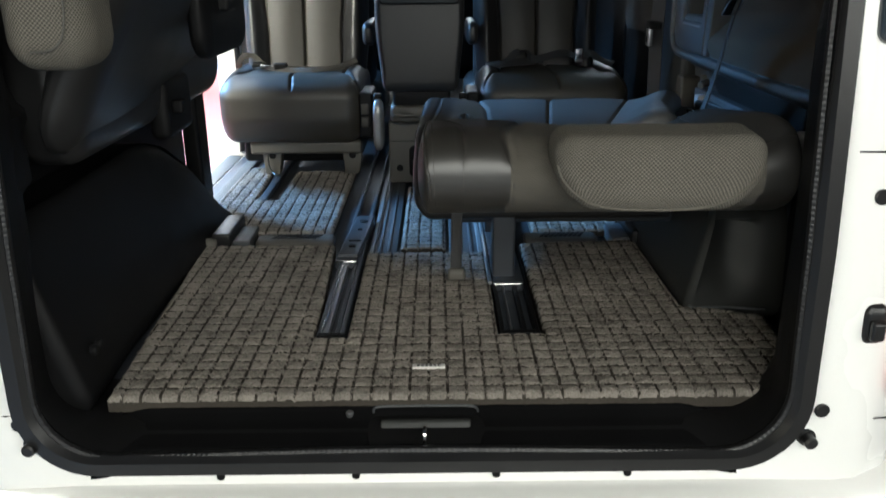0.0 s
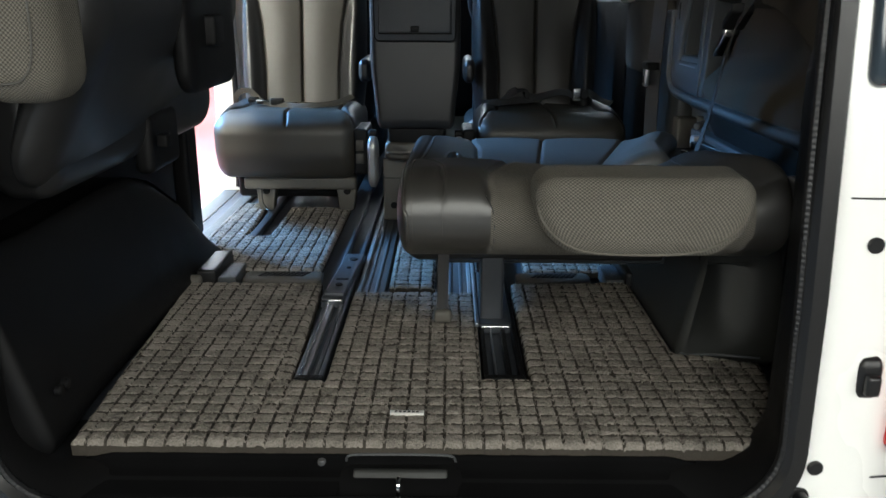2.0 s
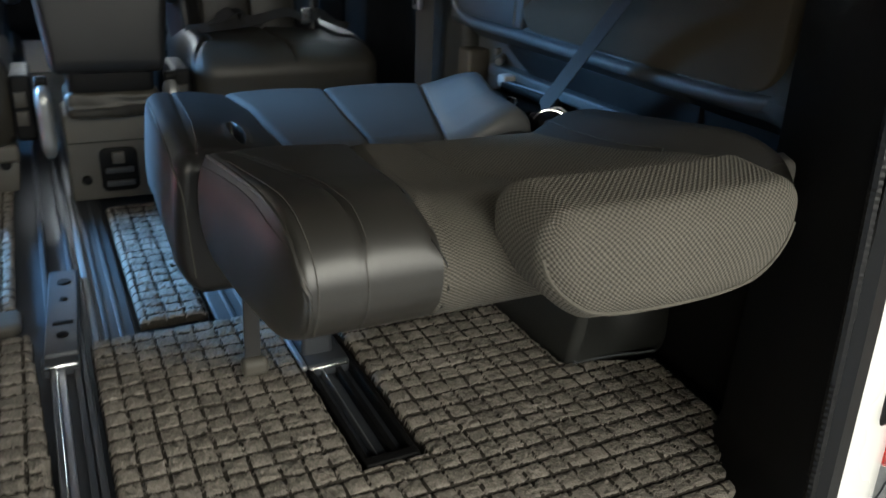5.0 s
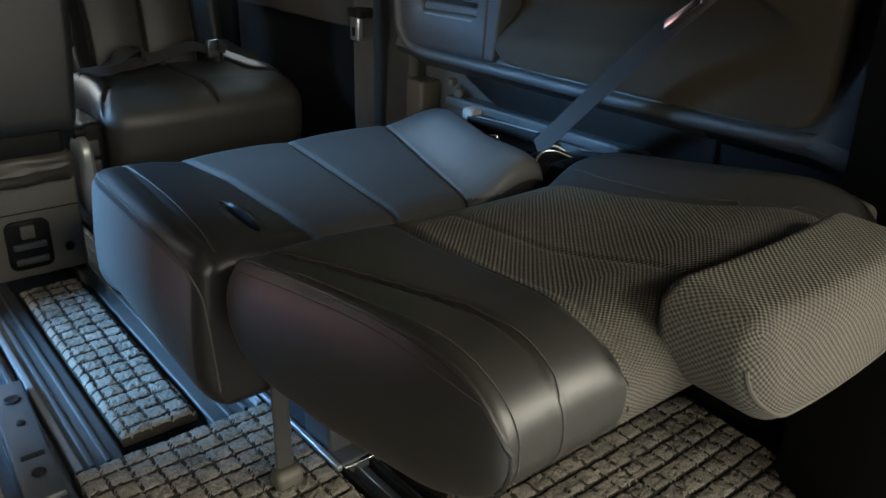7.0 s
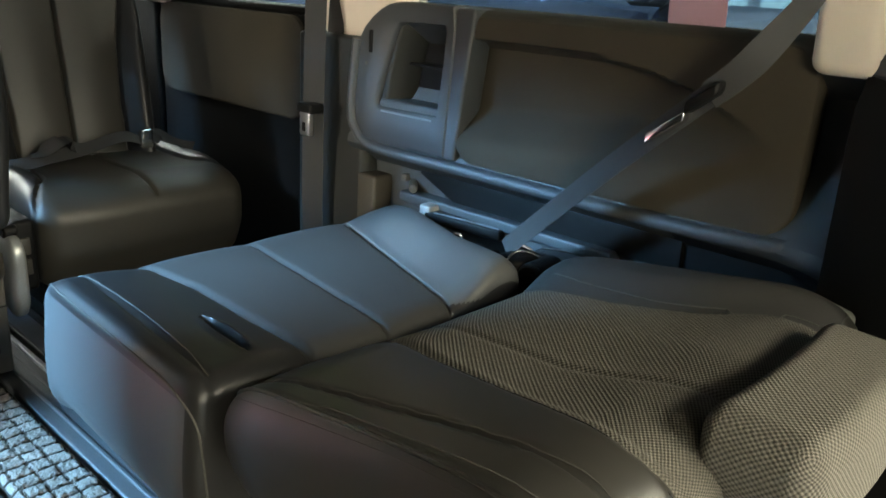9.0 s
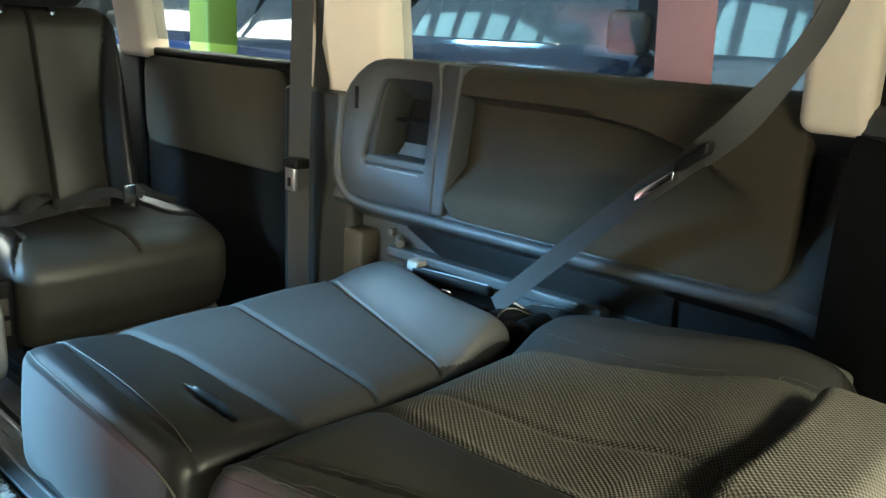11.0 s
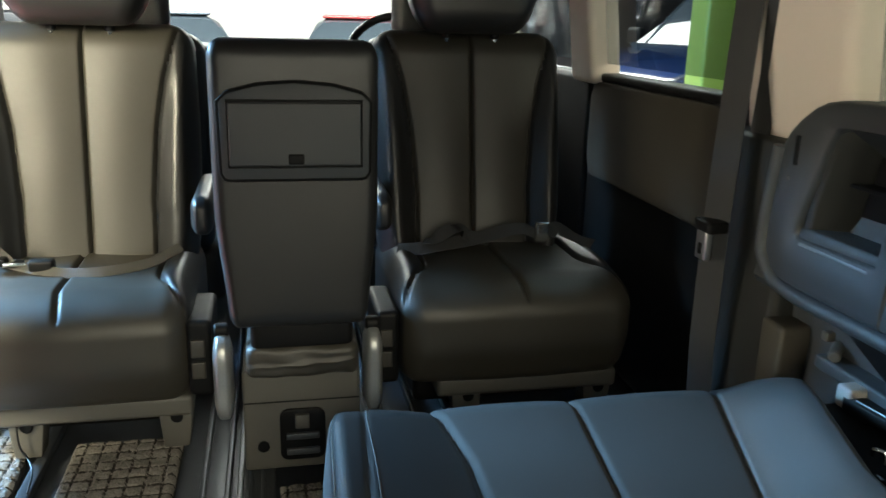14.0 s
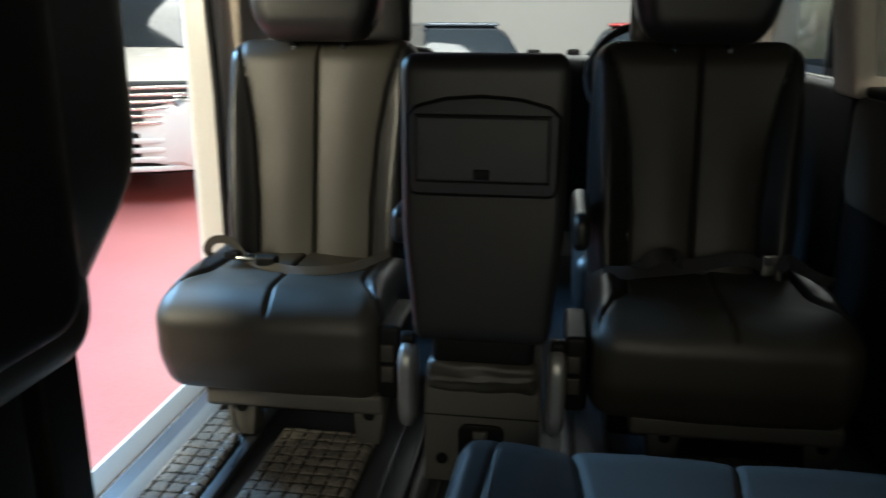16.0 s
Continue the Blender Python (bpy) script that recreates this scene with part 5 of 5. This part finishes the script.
# ---------------------------------------------------------------- second row, turned to face the rear
def captain_seat(x0, x1, bc, label, group="rear-facing seats"):
    """A reclining single seat that faces the rear: cushion, backrest (centred on bc), headrest, base."""
    c = (x0 + x1) / 2
    hw = (x1 - x0) / 2
    t = thing("captain_seat", (c, 1.6, 0.0), label, "seat", group)

    def cd(p):
        q = p.copy()
        u = (p.x - c) / hw
        top = smoothstep(0.28, 0.345, p.z)
        seam = 0.70 + 0.27 * smoothstep(1.64, 1.44, p.y) ** 1.5
        q.z += top * (0.010 * (1 - abs(u)) + 0.018 * math.exp(-((abs(u) - 0.86) / 0.12) ** 2) * smoothstep(1.46, 1.60, p.y) - 0.012 * groove((abs(u) - seam) * hw, 0.0048)
                      - 0.010 * groove(p.x - c - 0.010 * smoothstep(1.52, 1.43, p.y), 0.0048) * smoothstep(1.432, 1.445, p.y))
        q.z -= 0.020 * smoothstep(1.52, 1.42, p.y)
        q.y += 0.03 * smoothstep(0.24, 0.15, p.z) * smoothstep(1.6, 1.42, p.y) - 0.012 * (1 - u * u) * smoothstep(1.5, 1.42, p.y)
        q.z += 0.0025 * noise.noise(Vector((p.x * 9, p.y * 9, p.z * 9)))
        q.y += 0.004 * noise.noise(Vector((p.x * 7, p.z * 11, 3.3))) * smoothstep(1.5, 1.44, p.y)
        return q

    def cm(k):
        return 1 if abs(k.x - c) < (0.71 + 0.27 * smoothstep(1.64, 1.44, k.y) ** 1.5) * hw else 0

    part("cushion", rbox((x0, 1.425, 0.128), (x1, 1.92, 0.345), (0.055, 0.06, 0.05), (120, 50, 10), 7, deform=cd, mat=cm), [LEATHER, LEATHER_GREY], t)

    bw = 0.245
    back_edge = [(0, 0.62), (0.3, 0.59), (0.6, 0.64), (0.8, 0.73), (1.0, 0.88)]
    back_width = [(0.0, 0.90), (0.25, 0.96), (0.6, 0.965), (1.0, 0.94)]

    def bd(p):
        q = p.copy()
        v = (p.z - 0.30) / 0.55
        u = (p.x - bc) / bw
        q.x = bc + (p.x - bc) * lerp_table(back_width, v)
        edge = lerp_table(back_edge, v)
        if p.y < 1.82:
            w = smoothstep(1.83, 1.78, p.y)
            bol = 0.040 * smoothstep(edge, edge + 0.22, abs(u)) * smoothstep(1.02, 0.85, abs(u)) * (1 - 0.5 * v)
            g = groove((abs(u) - edge) * bw, 0.0045) + groove(p.x - bc, 0.0040)
            puff = 0.010 * math.sin(math.pi * min(1, abs(u) / edge)) if abs(u) < edge else 0
            q.y += w * (0.011 * g - bol - puff + 0.002 * noise.noise(Vector((p.x * 8, p.z * 8, 1.7))))
        q.y += 0.10 * v
        return q

    def bm_(k):
        v = (k.z - 0.30) / 0.55
        return 1 if abs(k.x - bc) / bw / lerp_table(back_width, v) < lerp_table(back_edge, v) and k.y < 1.80 + 0.10 * v else 0

    br = part("backrest", rbox((bc - bw, 1.745, 0.28), (bc + bw, 1.90, 0.85), (0.06, 0.06, 0.055), (120, 6, 60), 7, deform=bd, mat=bm_), [LEATHER, LEATHER_GREY], t)
    hr = part("headrest", rbox((bc - 0.155, 1.78, 0.846), (bc + 0.155, 1.92, 1.06), (0.06, 0.05, 0.06), (10, 6, 8), 6, deform=lambda p: Vector((bc + (p.x - bc) * (1 - 0.12 * smoothstep(0.95, 0.86, p.z)), p.y, p.z))), LEATHER, t)
    for s in (-1, 1):
        part("post", rod((bc + s * 0.060, 1.85, 0.80), (bc + s * 0.060, 1.85, 0.90), 0.006, 8), CHROME, hr, "bright headrest post")
        part("post_guide", rod((bc + s * 0.060, 1.85, 0.835), (bc + s * 0.060, 1.85, 0.852), 0.011, 12), PLASTIC, br, "black headrest post guide")
    # base: cross bar with two feet and bolts
    bar = part("base", rbox((x0 + 0.09, 1.485, 0.075), (x1 - 0.01, 1.56, 0.120), 0.010, (3, 1, 1), 3), GREY_PLASTIC, t, "grey plastic seat base")
    part("base_box", rbox((x0 + 0.05, 1.56, 0.03), (x1 - 0.02, 1.90, 0.16), 0.015, (2, 2, 2), 3), PLASTIC, t)
    for x in (x0 + 0.165, x1 - 0.045):
        ft_ = part("leg", prism([(x - 0.038, 0.085), (x - 0.030, -0.005), (x + 0.022, -0.005), (x + 0.034, 0.085)], 1, 1.505, 1.56, 0.005), GREY_PLASTIC, t, "grey plastic foot")
        part("bolt", rod((x, 1.498, 0.067), (x, 1.506, 0.067), 0.013, 12), PLASTIC, ft_, "dark bolt cap")
    part("rail", rbox((x0 + 0.135, 1.19, -0.03), (x0 + 0.146, 2.2, -0.006), 0.003, (1, 4, 1), 2), STEEL, t, "bright seat rail")
    part("rail", rbox((x0 + 0.170, 1.19, -0.03), (x0 + 0.195, 2.2, -0.010), 0.004, (1, 4, 1), 2), STEEL_DARK, t)
    return t


sL = captain_seat(-0.745, -0.245, -0.479, "black leather seat with grey centre, facing the rear door")
sR = captain_seat(0.170, 0.690, 0.397, "black leather seat in shade with a loose belt on it")
for s in ((-0.232, -0.205), (0.132, 0.156)):
    x0, x1 = s
    t = thing("armrest", ((x0 + x1) / 2, 1.7, 0.45), "black leather armrest beside the centre backrest", "armrest", "armrests")
    part("pad", rbox((x0 - 0.008, 1.50, 0.450), (x1 + 0.008, 1.80, 0.530), (0.016, 0.04, 0.025), (2, 6, 2), 4), LEATHER, t)
    part("bracket", rod(((x0 + x1) / 2 - 0.02, 1.78, 0.47), ((x0 + x1) / 2 + 0.02, 1.78, 0.47), 0.03, 12), PLASTIC, t)
for x0, x1 in ((-0.255, -0.205), (0.120, 0.168)):
    t = thing("seat_switch_box", ((x0 + x1) / 2, 1.45, 0.2), "black plastic seat control panel with buckle", "seat control")
    part("cover", rbox((x0, 1.44, 0.14), (x1, 1.62, 0.30), 0.012, (2, 3, 3), 3), PLASTIC, t)
    part("button", rbox((x0 + 0.008, 1.434, 0.225), (x1 - 0.015, 1.442, 0.262), 0.003, (1, 1, 1), 2), LEATHER_GREY, t, "grey release button")
    part("button", rbox((x0 + 0.008, 1.434, 0.180), (x1 - 0.015, 1.442, 0.215), 0.003, (1, 1, 1), 2), LEATHER_GREY, t)

# centre seat, its backrest folded up as a table with a lidded tray
cs = thing("centre_seat", (-0.036, 1.42, 0.0), "narrow black centre seat back with a lidded tray", "seat")


def con_def(p):
    v = (p.z - 0.32) / 0.52
    q = p.copy()
    q.x = -0.036 + (p.x + 0.036) * (0.88 + 0.12 * smoothstep(0.0, 0.45, v))
    return q


part("backrest", rbox((-0.182, 1.335, 0.315), (0.110, 1.455, 0.838), (0.022, 0.022, 0.035), (10, 4, 16), 5, deform=con_def), LEATHER, cs)
# tray frame: rounded frame with an arched top
fr = []
for x, z in ((-0.150, 0.600), (-0.158, 0.602), (-0.164, 0.612), (-0.166, 0.735), (-0.150, 0.750), (-0.10, 0.763), (-0.036, 0.768), (0.028, 0.763), (0.078, 0.750), (0.094, 0.735), (0.092, 0.612), (0.086, 0.602), (0.078, 0.600)):
    fr.append((x, 1.332, z))
tf = part("tray_frame", prism([(p[0], p[2]) for p in fr], 1, 1.327, 1.337, 0.004), PLASTIC_BLUE, cs, "dark grey plastic tray surround")
part("frame_bead", sweep(fr, circle(0.0045, 8), up=(0, 1, 0), loop=True), PLASTIC, tf)
ld = part("tray_lid", rbox((-0.149, 1.321, 0.625), (0.077, 1.330, 0.734), 0.003, (2, 1, 2), 2), PLASTIC_BLUE, cs, "dark grey tray lid")
part("lid_gap", sweep([(-0.151, 1.3265, 0.623), (-0.151, 1.3265, 0.736), (0.079, 1.3265, 0.736), (0.079, 1.3265, 0.623)], circle(0.0034, 6), up=(0, 1, 0), loop=True), PLASTIC, ld)
part("lid_catch", rbox((-0.050, 1.317, 0.628), (-0.022, 1.323, 0.646), 0.003, (1, 1, 1), 2), PLASTIC, ld, "square lid catch")
part("fold_cushion", rbox((-0.140, 1.352, 0.206), (0.076, 1.50, 0.272), (0.02, 0.02, 0.018), (24, 4, 8), 4, deform=lambda p: p + Vector((0, 0.006, 0.004)) * noise.noise(Vector((p.x * 22, p.z * 40, 5.1))) - Vector((0, 0.004 * groove(p.z - 0.238 - 0.06 * p.x, 0.004), 0))), LEATHER_GREY, cs, "creased leather flap")
part("back_foot", rbox((-0.13, 1.36, 0.26), (0.065, 1.47, 0.33), 0.015, (2, 2, 2), 3), PLASTIC, cs)
bs = part("base", rbox((-0.150, 1.392, -0.01), (0.080, 1.55, 0.208), (0.008, 0.006, 0.008), (4, 2, 4), 3), GREY_PLASTIC, cs, "grey plastic base")
part("base_joint", rbox((-0.149, 1.3895, 0.139), (0.079, 1.393, 0.141), 0.0005, (1, 1, 1), 1), PLASTIC, bs)
part("bolt", rod((-0.113, 1.383, 0.045), (-0.113, 1.393, 0.045), 0.012, 12), PLASTIC, bs, "dark bolt cap")
part("bolt", rod((0.045, 1.383, 0.045), (0.045, 1.393, 0.045), 0.010, 12), PLASTIC, bs, "dark bolt cap")
vt = part("cup_rest", rbox((-0.080, 1.384, 0.012), (0.010, 1.394, 0.124), (0.018, 0.003, 0.018), (2, 1, 2), 4), PLASTIC, bs, "black folding cup rest")
part("cup_bar", rbox((-0.068, 1.378, 0.060), (-0.002, 1.386, 0.074), 0.003, (1, 1, 1), 2), PLASTIC_BLUE, vt)
part("cup_bar", rbox((-0.068, 1.378, 0.026), (-0.002, 1.386, 0.040), 0.003, (1, 1, 1), 2), PLASTIC_BLUE, vt)
part("cup_clip", rbox((-0.050, 1.376, 0.085), (-0.022, 1.386, 0.115), 0.003, (1, 1, 1), 2), GREY_PLASTIC, vt)
for x in (-0.185, 0.108):
    hg = part("hinge", rbox((x - 0.019, 1.372, 0.105), (x + 0.019, 1.46, 0.282), (0.014, 0.035, 0.045), (2, 2, 4), 6), HINGE, cs, "bright rounded steel hinge cover")
    part("hinge_cap", rod((x - 0.014, 1.42, 0.288), (x + 0.014, 1.42, 0.288), 0.014, 12), PLASTIC, hg)

# loose belts on the cushions and the belt on the right pillar
def belt(name, pts, w, label, buckle=None, up=(0, -0.4, 1), web=BELT):
    t = thing(name, pts[0], label, "seat belt", "seat belts")
    part("webbing", sweep(smooth_path(pts, 6), [(-w, -0.001), (w, -0.001), (w, 0.001), (-w, 0.001)], up=up), web, t)
    if buckle:
        part("buckle", rbox(Vector(buckle) - Vector((0.016, 0.010, 0.024)), Vector(buckle) + Vector((0.016, 0.010, 0.024)), 0.005, (1, 1, 1), 3), CHROME, t, "bright belt tongue")
    return t


lap = belt("lap_belt", [(0.200, 1.690, 0.362), (0.25, 1.672, 0.366), (0.30, 1.680, 0.370), (0.36, 1.690, 0.376), (0.42, 1.690, 0.388), (0.47, 1.685, 0.402), (0.505, 1.684, 0.402), (0.535, 1.686, 0.388)], 0.017,
           "loose dark grey lap belt lying crumpled on a seat", (0.545, 1.676, 0.396), up=lambda p: (0.5 * math.sin(38 * p.x), -0.75, 0.9), web=BELT)
for pts in ([(0.262, 1.70, 0.372), (0.290, 1.675, 0.392), (0.325, 1.67, 0.412), (0.350, 1.69, 0.404), (0.375, 1.70, 0.384), (0.42, 1.70, 0.376)],
            [(0.565, 1.685, 0.384), (0.585, 1.695, 0.400), (0.605, 1.70, 0.392), (0.635, 1.69, 0.376), (0.670, 1.66, 0.364)]):
    part("webbing", sweep(smooth_path(pts, 6), [(-0.018, -0.001), (0.018, -0.001), (0.018, 0.001), (-0.018, 0.001)], up=lambda p: (0.6 * math.sin(52 * p.x), -0.7, 0.8)), BELT, lap)
b_ = belt("lap_belt", [(-0.66, 1.70, 0.366), (-0.62, 1.66, 0.366), (-0.56, 1.62, 0.362), (-0.49, 1.60, 0.358), (-0.42, 1.60, 0.360), (-0.34, 1.63, 0.366), (-0.28, 1.68, 0.385)], 0.011,
     "loose tan-grey lap belt with buckle lying on a seat", None, up=(0, -0.8, 0.6), web=BELT_TAN)
part("tongue", rbox((-0.628, 1.632, 0.366), (-0.580, 1.660, 0.374), 0.003, (1, 1, 1), 2), CHROME, b_, "bright belt tongue")
part("tongue_cover", rbox((-0.660, 1.635, 0.364), (-0.622, 1.668, 0.382), 0.006, (1, 1, 1), 3), PLASTIC, b_)
part("buckle", rbox((-0.575, 1.612, 0.358), (-0.525, 1.640, 0.382), 0.007, (1, 1, 1), 3), PLASTIC, b_, "black belt buckle")
belt("belt_loop", [(-0.710, 1.70, 0.345), (-0.712, 1.67, 0.375), (-0.690, 1.66, 0.402), (-0.655, 1.66, 0.404), (-0.628, 1.66, 0.380), (-0.610, 1.65, 0.362)], 0.010, "stiff tan-grey belt loop at the seat's edge", None, up=(0, 1, 0.2), web=BELT_TAN)
cb = thing("loose_cable", (-0.594, 1.49, 0.08), "thin black cable hanging from a seat base", "cable")
part("wire", sweep(smooth_path([(-0.595, 1.52, 0.09), (-0.594, 1.49, 0.070), (-0.592, 1.488, 0.030), (-0.580, 1.485, 0.008), (-0.560, 1.44, 0.002), (-0.548, 1.36, 0.003)], 6), circle(0.0022, 6), up=(1, 0, 0)), RUBBER, cb)
pb = thing("pillar_belt", (0.70, 1.17, 0.5), "grey belt hanging down the middle pillar with tongue", "seat belt", "seat belts")
part("webbing", sweep([(0.690, 1.165, 0.535), (0.70, 1.17, 0.75), (0.725, 1.19, 1.10)], [(-0.024, -0.001), (0.024, -0.001), (0.024, 0.001), (-0.024, 0.001)], up=(-0.8, -0.6, 0)), BELT, pb)
part("webbing", sweep([(0.690, 1.165, 0.535), (0.70, 1.18, 0.30), (0.72, 1.19, 0.05)], [(-0.024, -0.001), (0.024, -0.001), (0.024, 0.001), (-0.024, 0.001)], up=(-0.8, -0.6, 0)), BELT, pb)
part("tongue_cover", rbox((0.660, 1.135, 0.528), (0.70, 1.19, 0.550), 0.006, (1, 2, 1), 3), PLASTIC, pb)
# dark strip added on the pillar to paint in its shaded face
part("pillar_shade", sweep([(0.758, 1.172, 0.70), (0.755, 1.160, 0.80), (0.735, 1.135, 0.95), (0.712, 1.110, 1.14)], [(-0.021, -0.001), (0.021, -0.001), (0.021, 0.001), (-0.021, 0.001)], up=(-1, -0.3, 0)), BELT, pb, "dark strip standing in for the beige pillar's shaded face")
tg = part("tongue", rbox((0.662, 1.145, 0.478), (0.676, 1.180, 0.532), 0.004, (1, 1, 2), 2), STEEL, pb, "bright belt tongue")
part("tongue_slot", rbox((0.6605, 1.157, 0.488), (0.664, 1.168, 0.508), 0.001, (1, 1, 1), 1), PLASTIC, tg)

# ---------------------------------------------------------------- parked cars and posts outside
def parked_car(m, paint, label, grille=False, L=4.6, W=0.88, H=1.50, tall=1.0):
    """A parked car, nose towards -y: body, glasshouse, lamps, grille bars and wheels."""
    t = new("parked_car")
    t.matrix_world = m @ Matrix.Diagonal((1, 1, tall, 1))
    tagged(t, label, "car", "parked cars")

    def own(name, bm, mats, label="", parent=None):
        ob = new(name, mesh_of(bm, name, mats))
        ob.parent = parent or t
        if label:
            tagged(ob, label=label)
        return ob

    # stations: y, half width, bottom, belt height
    st = [(-L / 2, 0.62, 0.30, 0.62), (-L / 2 + 0.10, 0.76, 0.22, 0.74), (-L / 2 + 0.35, W - 0.03, 0.20, 0.84), (-L / 2 + 1.2, W, 0.20, 0.98), (-0.2, W, 0.20, 1.02), (1.2, W, 0.20, 1.04), (L / 2 - 0.35, W - 0.02, 0.22, 1.05), (L / 2 - 0.08, 0.78, 0.26, 1.0), (L / 2, 0.68, 0.34, 0.86)]
    rows = []
    for y, w, b, z in st:
        sec = [(-w * 0.9, b), (-w, b + 0.10), (-w * 1.0, (b + z) / 2), (-w * 0.97, z - 0.06), (-w * 0.88, z), (-w * 0.4, z + 0.02), (w * 0.4, z + 0.02), (w * 0.88, z), (w * 0.97, z - 0.06), (w, (b + z) / 2), (w, b + 0.10), (w * 0.9, b)]
        rows.append([(x, y, q) for x, q in sec])
    bm = ring(rows)
    bmesh.ops.subdivide_edges(bm, edges=bm.edges[:], cuts=1, use_grid_fill=True, smooth=0.6)
    own("body", bm, paint)
    g = [(-L / 2 + 1.15, 0.74, 0.98), (-L / 2 + 1.75, 0.64, 1.40), (-0.1, 0.62, H), (1.0, 0.61, H - 0.02), (L / 2 - 0.55, 0.60, H - 0.10), (L / 2 - 0.15, 0.68, 1.04)]
    rows = [[(-w - 0.10, y, 1.0), (-w, y, z - 0.04), (-w * 0.8, y, z), (w * 0.8, y, z), (w, y, z - 0.04), (w + 0.10, y, 1.0)] for y, w, z in g]
    bm = ring(rows)
    bmesh.ops.subdivide_edges(bm, edges=bm.edges[:], cuts=1, use_grid_fill=True, smooth=0.5)
    own("glasshouse", bm, GLASS_CAR, "dark windows")
    own("roof", rbox((-0.58, -L / 2 + 1.85, H - 0.055), (0.58, L / 2 - 0.62, H + 0.012), (0.08, 0.1, 0.03), (4, 6, 1), 3), paint)
    for s in (-1, 1):
        own("headlight", rbox((s * 0.66 - 0.17, -L / 2 + 0.02, 0.60), (s * 0.66 + 0.17, -L / 2 + 0.22, 0.74), 0.05, (2, 2, 2), 4, deform=lambda p: Vector((p.x, p.y + 0.5 * max(0, abs(p.x) - 0.55), p.z))), CHROME, "bright headlight")
        own("mirror", rbox((s * 0.98 - 0.10, -0.95, 0.98), (s * 0.98 + 0.10, -0.83, 1.12), 0.04, (2, 2, 2), 4), PLASTIC, "black door mirror")
        for y in (-L / 2 + 0.88, L / 2 - 0.85):
            ty = own("wheel", rod((s * (W - 0.22), y, 0.32), (s * (W + 0.005), y, 0.32), 0.32, 28), TYRE, "black tyre")
            own("rim", rod((s * (W - 0.20), y, 0.32), (s * (W + 0.012), y, 0.32), 0.22, 20), CHROME, "bright wheel rim", ty)
            for i in range(5):
                a = 2 * math.pi * i / 5
                own("spoke", rod((s * (W + 0.016), y, 0.32), (s * (W + 0.016), y + 0.2 * math.cos(a), 0.32 + 0.2 * math.sin(a)), 0.022, 6), STEEL_DARK, "", ty)
    if grille:
        bow = lambda p: Vector((p.x, p.y + 0.25 * p.x * p.x, p.z))
        for i in range(6):
            z = 0.54 + i * 0.044
            own("grille_bar", rbox((-0.66, -L / 2 - 0.045, z), (0.66, -L / 2 + 0.05, z + 0.022), 0.008, (8, 1, 1), 2, deform=bow), CHROME, "chrome grille bar")
        own("grille_back", rbox((-0.67, -L / 2 - 0.02, 0.53), (0.67, -L / 2 + 0.06, 0.81), 0.02, (8, 1, 1), 2, deform=bow), PLASTIC_BLUE, "black grille")
        for i in range(4):
            z = 0.24 + i * 0.06
            own("bumper_bar", rbox((-0.70, -L / 2 - 0.05, z), (0.70, -L / 2 + 0.10, z + 0.034), 0.012, (4, 1, 1), 2, deform=lambda p: Vector((p.x, p.y + 0.25 * p.x * p.x, p.z))), PAINT, "pale bumper bar")
        own("bumper_back", rbox((-0.72, -L / 2 - 0.02, 0.22), (0.72, -L / 2 + 0.12, 0.50), 0.02, (4, 1, 1), 2, deform=lambda p: Vector((p.x, p.y + 0.25 * p.x * p.x, p.z))), PLASTIC, "dark lower grille")
    return t


G = -0.6
parked_car(pose(-4.15, 8.2, G, 0, 0, 16), PAINT, "white parked car with chrome grille bars", True, W=0.90, tall=1.28)
parked_car(pose(-4.3, 13.6, G, 0, 0, 60), PAINT, "white parked car standing crosswise behind another")
parked_car(pose(-1.6, 13.0, G, 0, 0, 20), SILVER_PAINT, "pale silver parked car seen through the windscreen")
parked_car(pose(1.4, 13.5, G, 0, 0, -15), RED_PAINT, "red and white parked car seen through the windscreen")
parked_car(pose(4.05, 0.95, G, 0, 0, -73), SILVER_PAINT, "blue-grey parked van close beside the open tailgate", tall=1.4)
parked_car(pose(4.4, 3.0, G, 0, 0, -73), NAVY_PAINT, "dark navy parked van with bright windscreen reflections", tall=1.4)
parked_car(pose(4.8, 5.35, G, 0, 0, -70), NAVY_PAINT, "dark navy parked car behind a green post", tall=1.3)
parked_car(pose(5.0, 7.7, G, 0, 0, -68), BLUE_PAINT, "dark blue parked car farther along the row", tall=1.3)
bm = rbox((2.20, 3.95, G), (2.41, 4.15, 3.2), 0.02, (1, 1, 4), 3)
solid("post", bm, GREEN, "bright green painted steel post on the hall floor", "post")
bm = rbox((0.824, 0.285, 0.775), (0.8255, 0.385, 1.0), 0.0005, (1, 2, 2), 1, deform=lean)
solid("paper_sheet", bm, PINK, "pink paper sheet stuck outside on the side window", "paper")
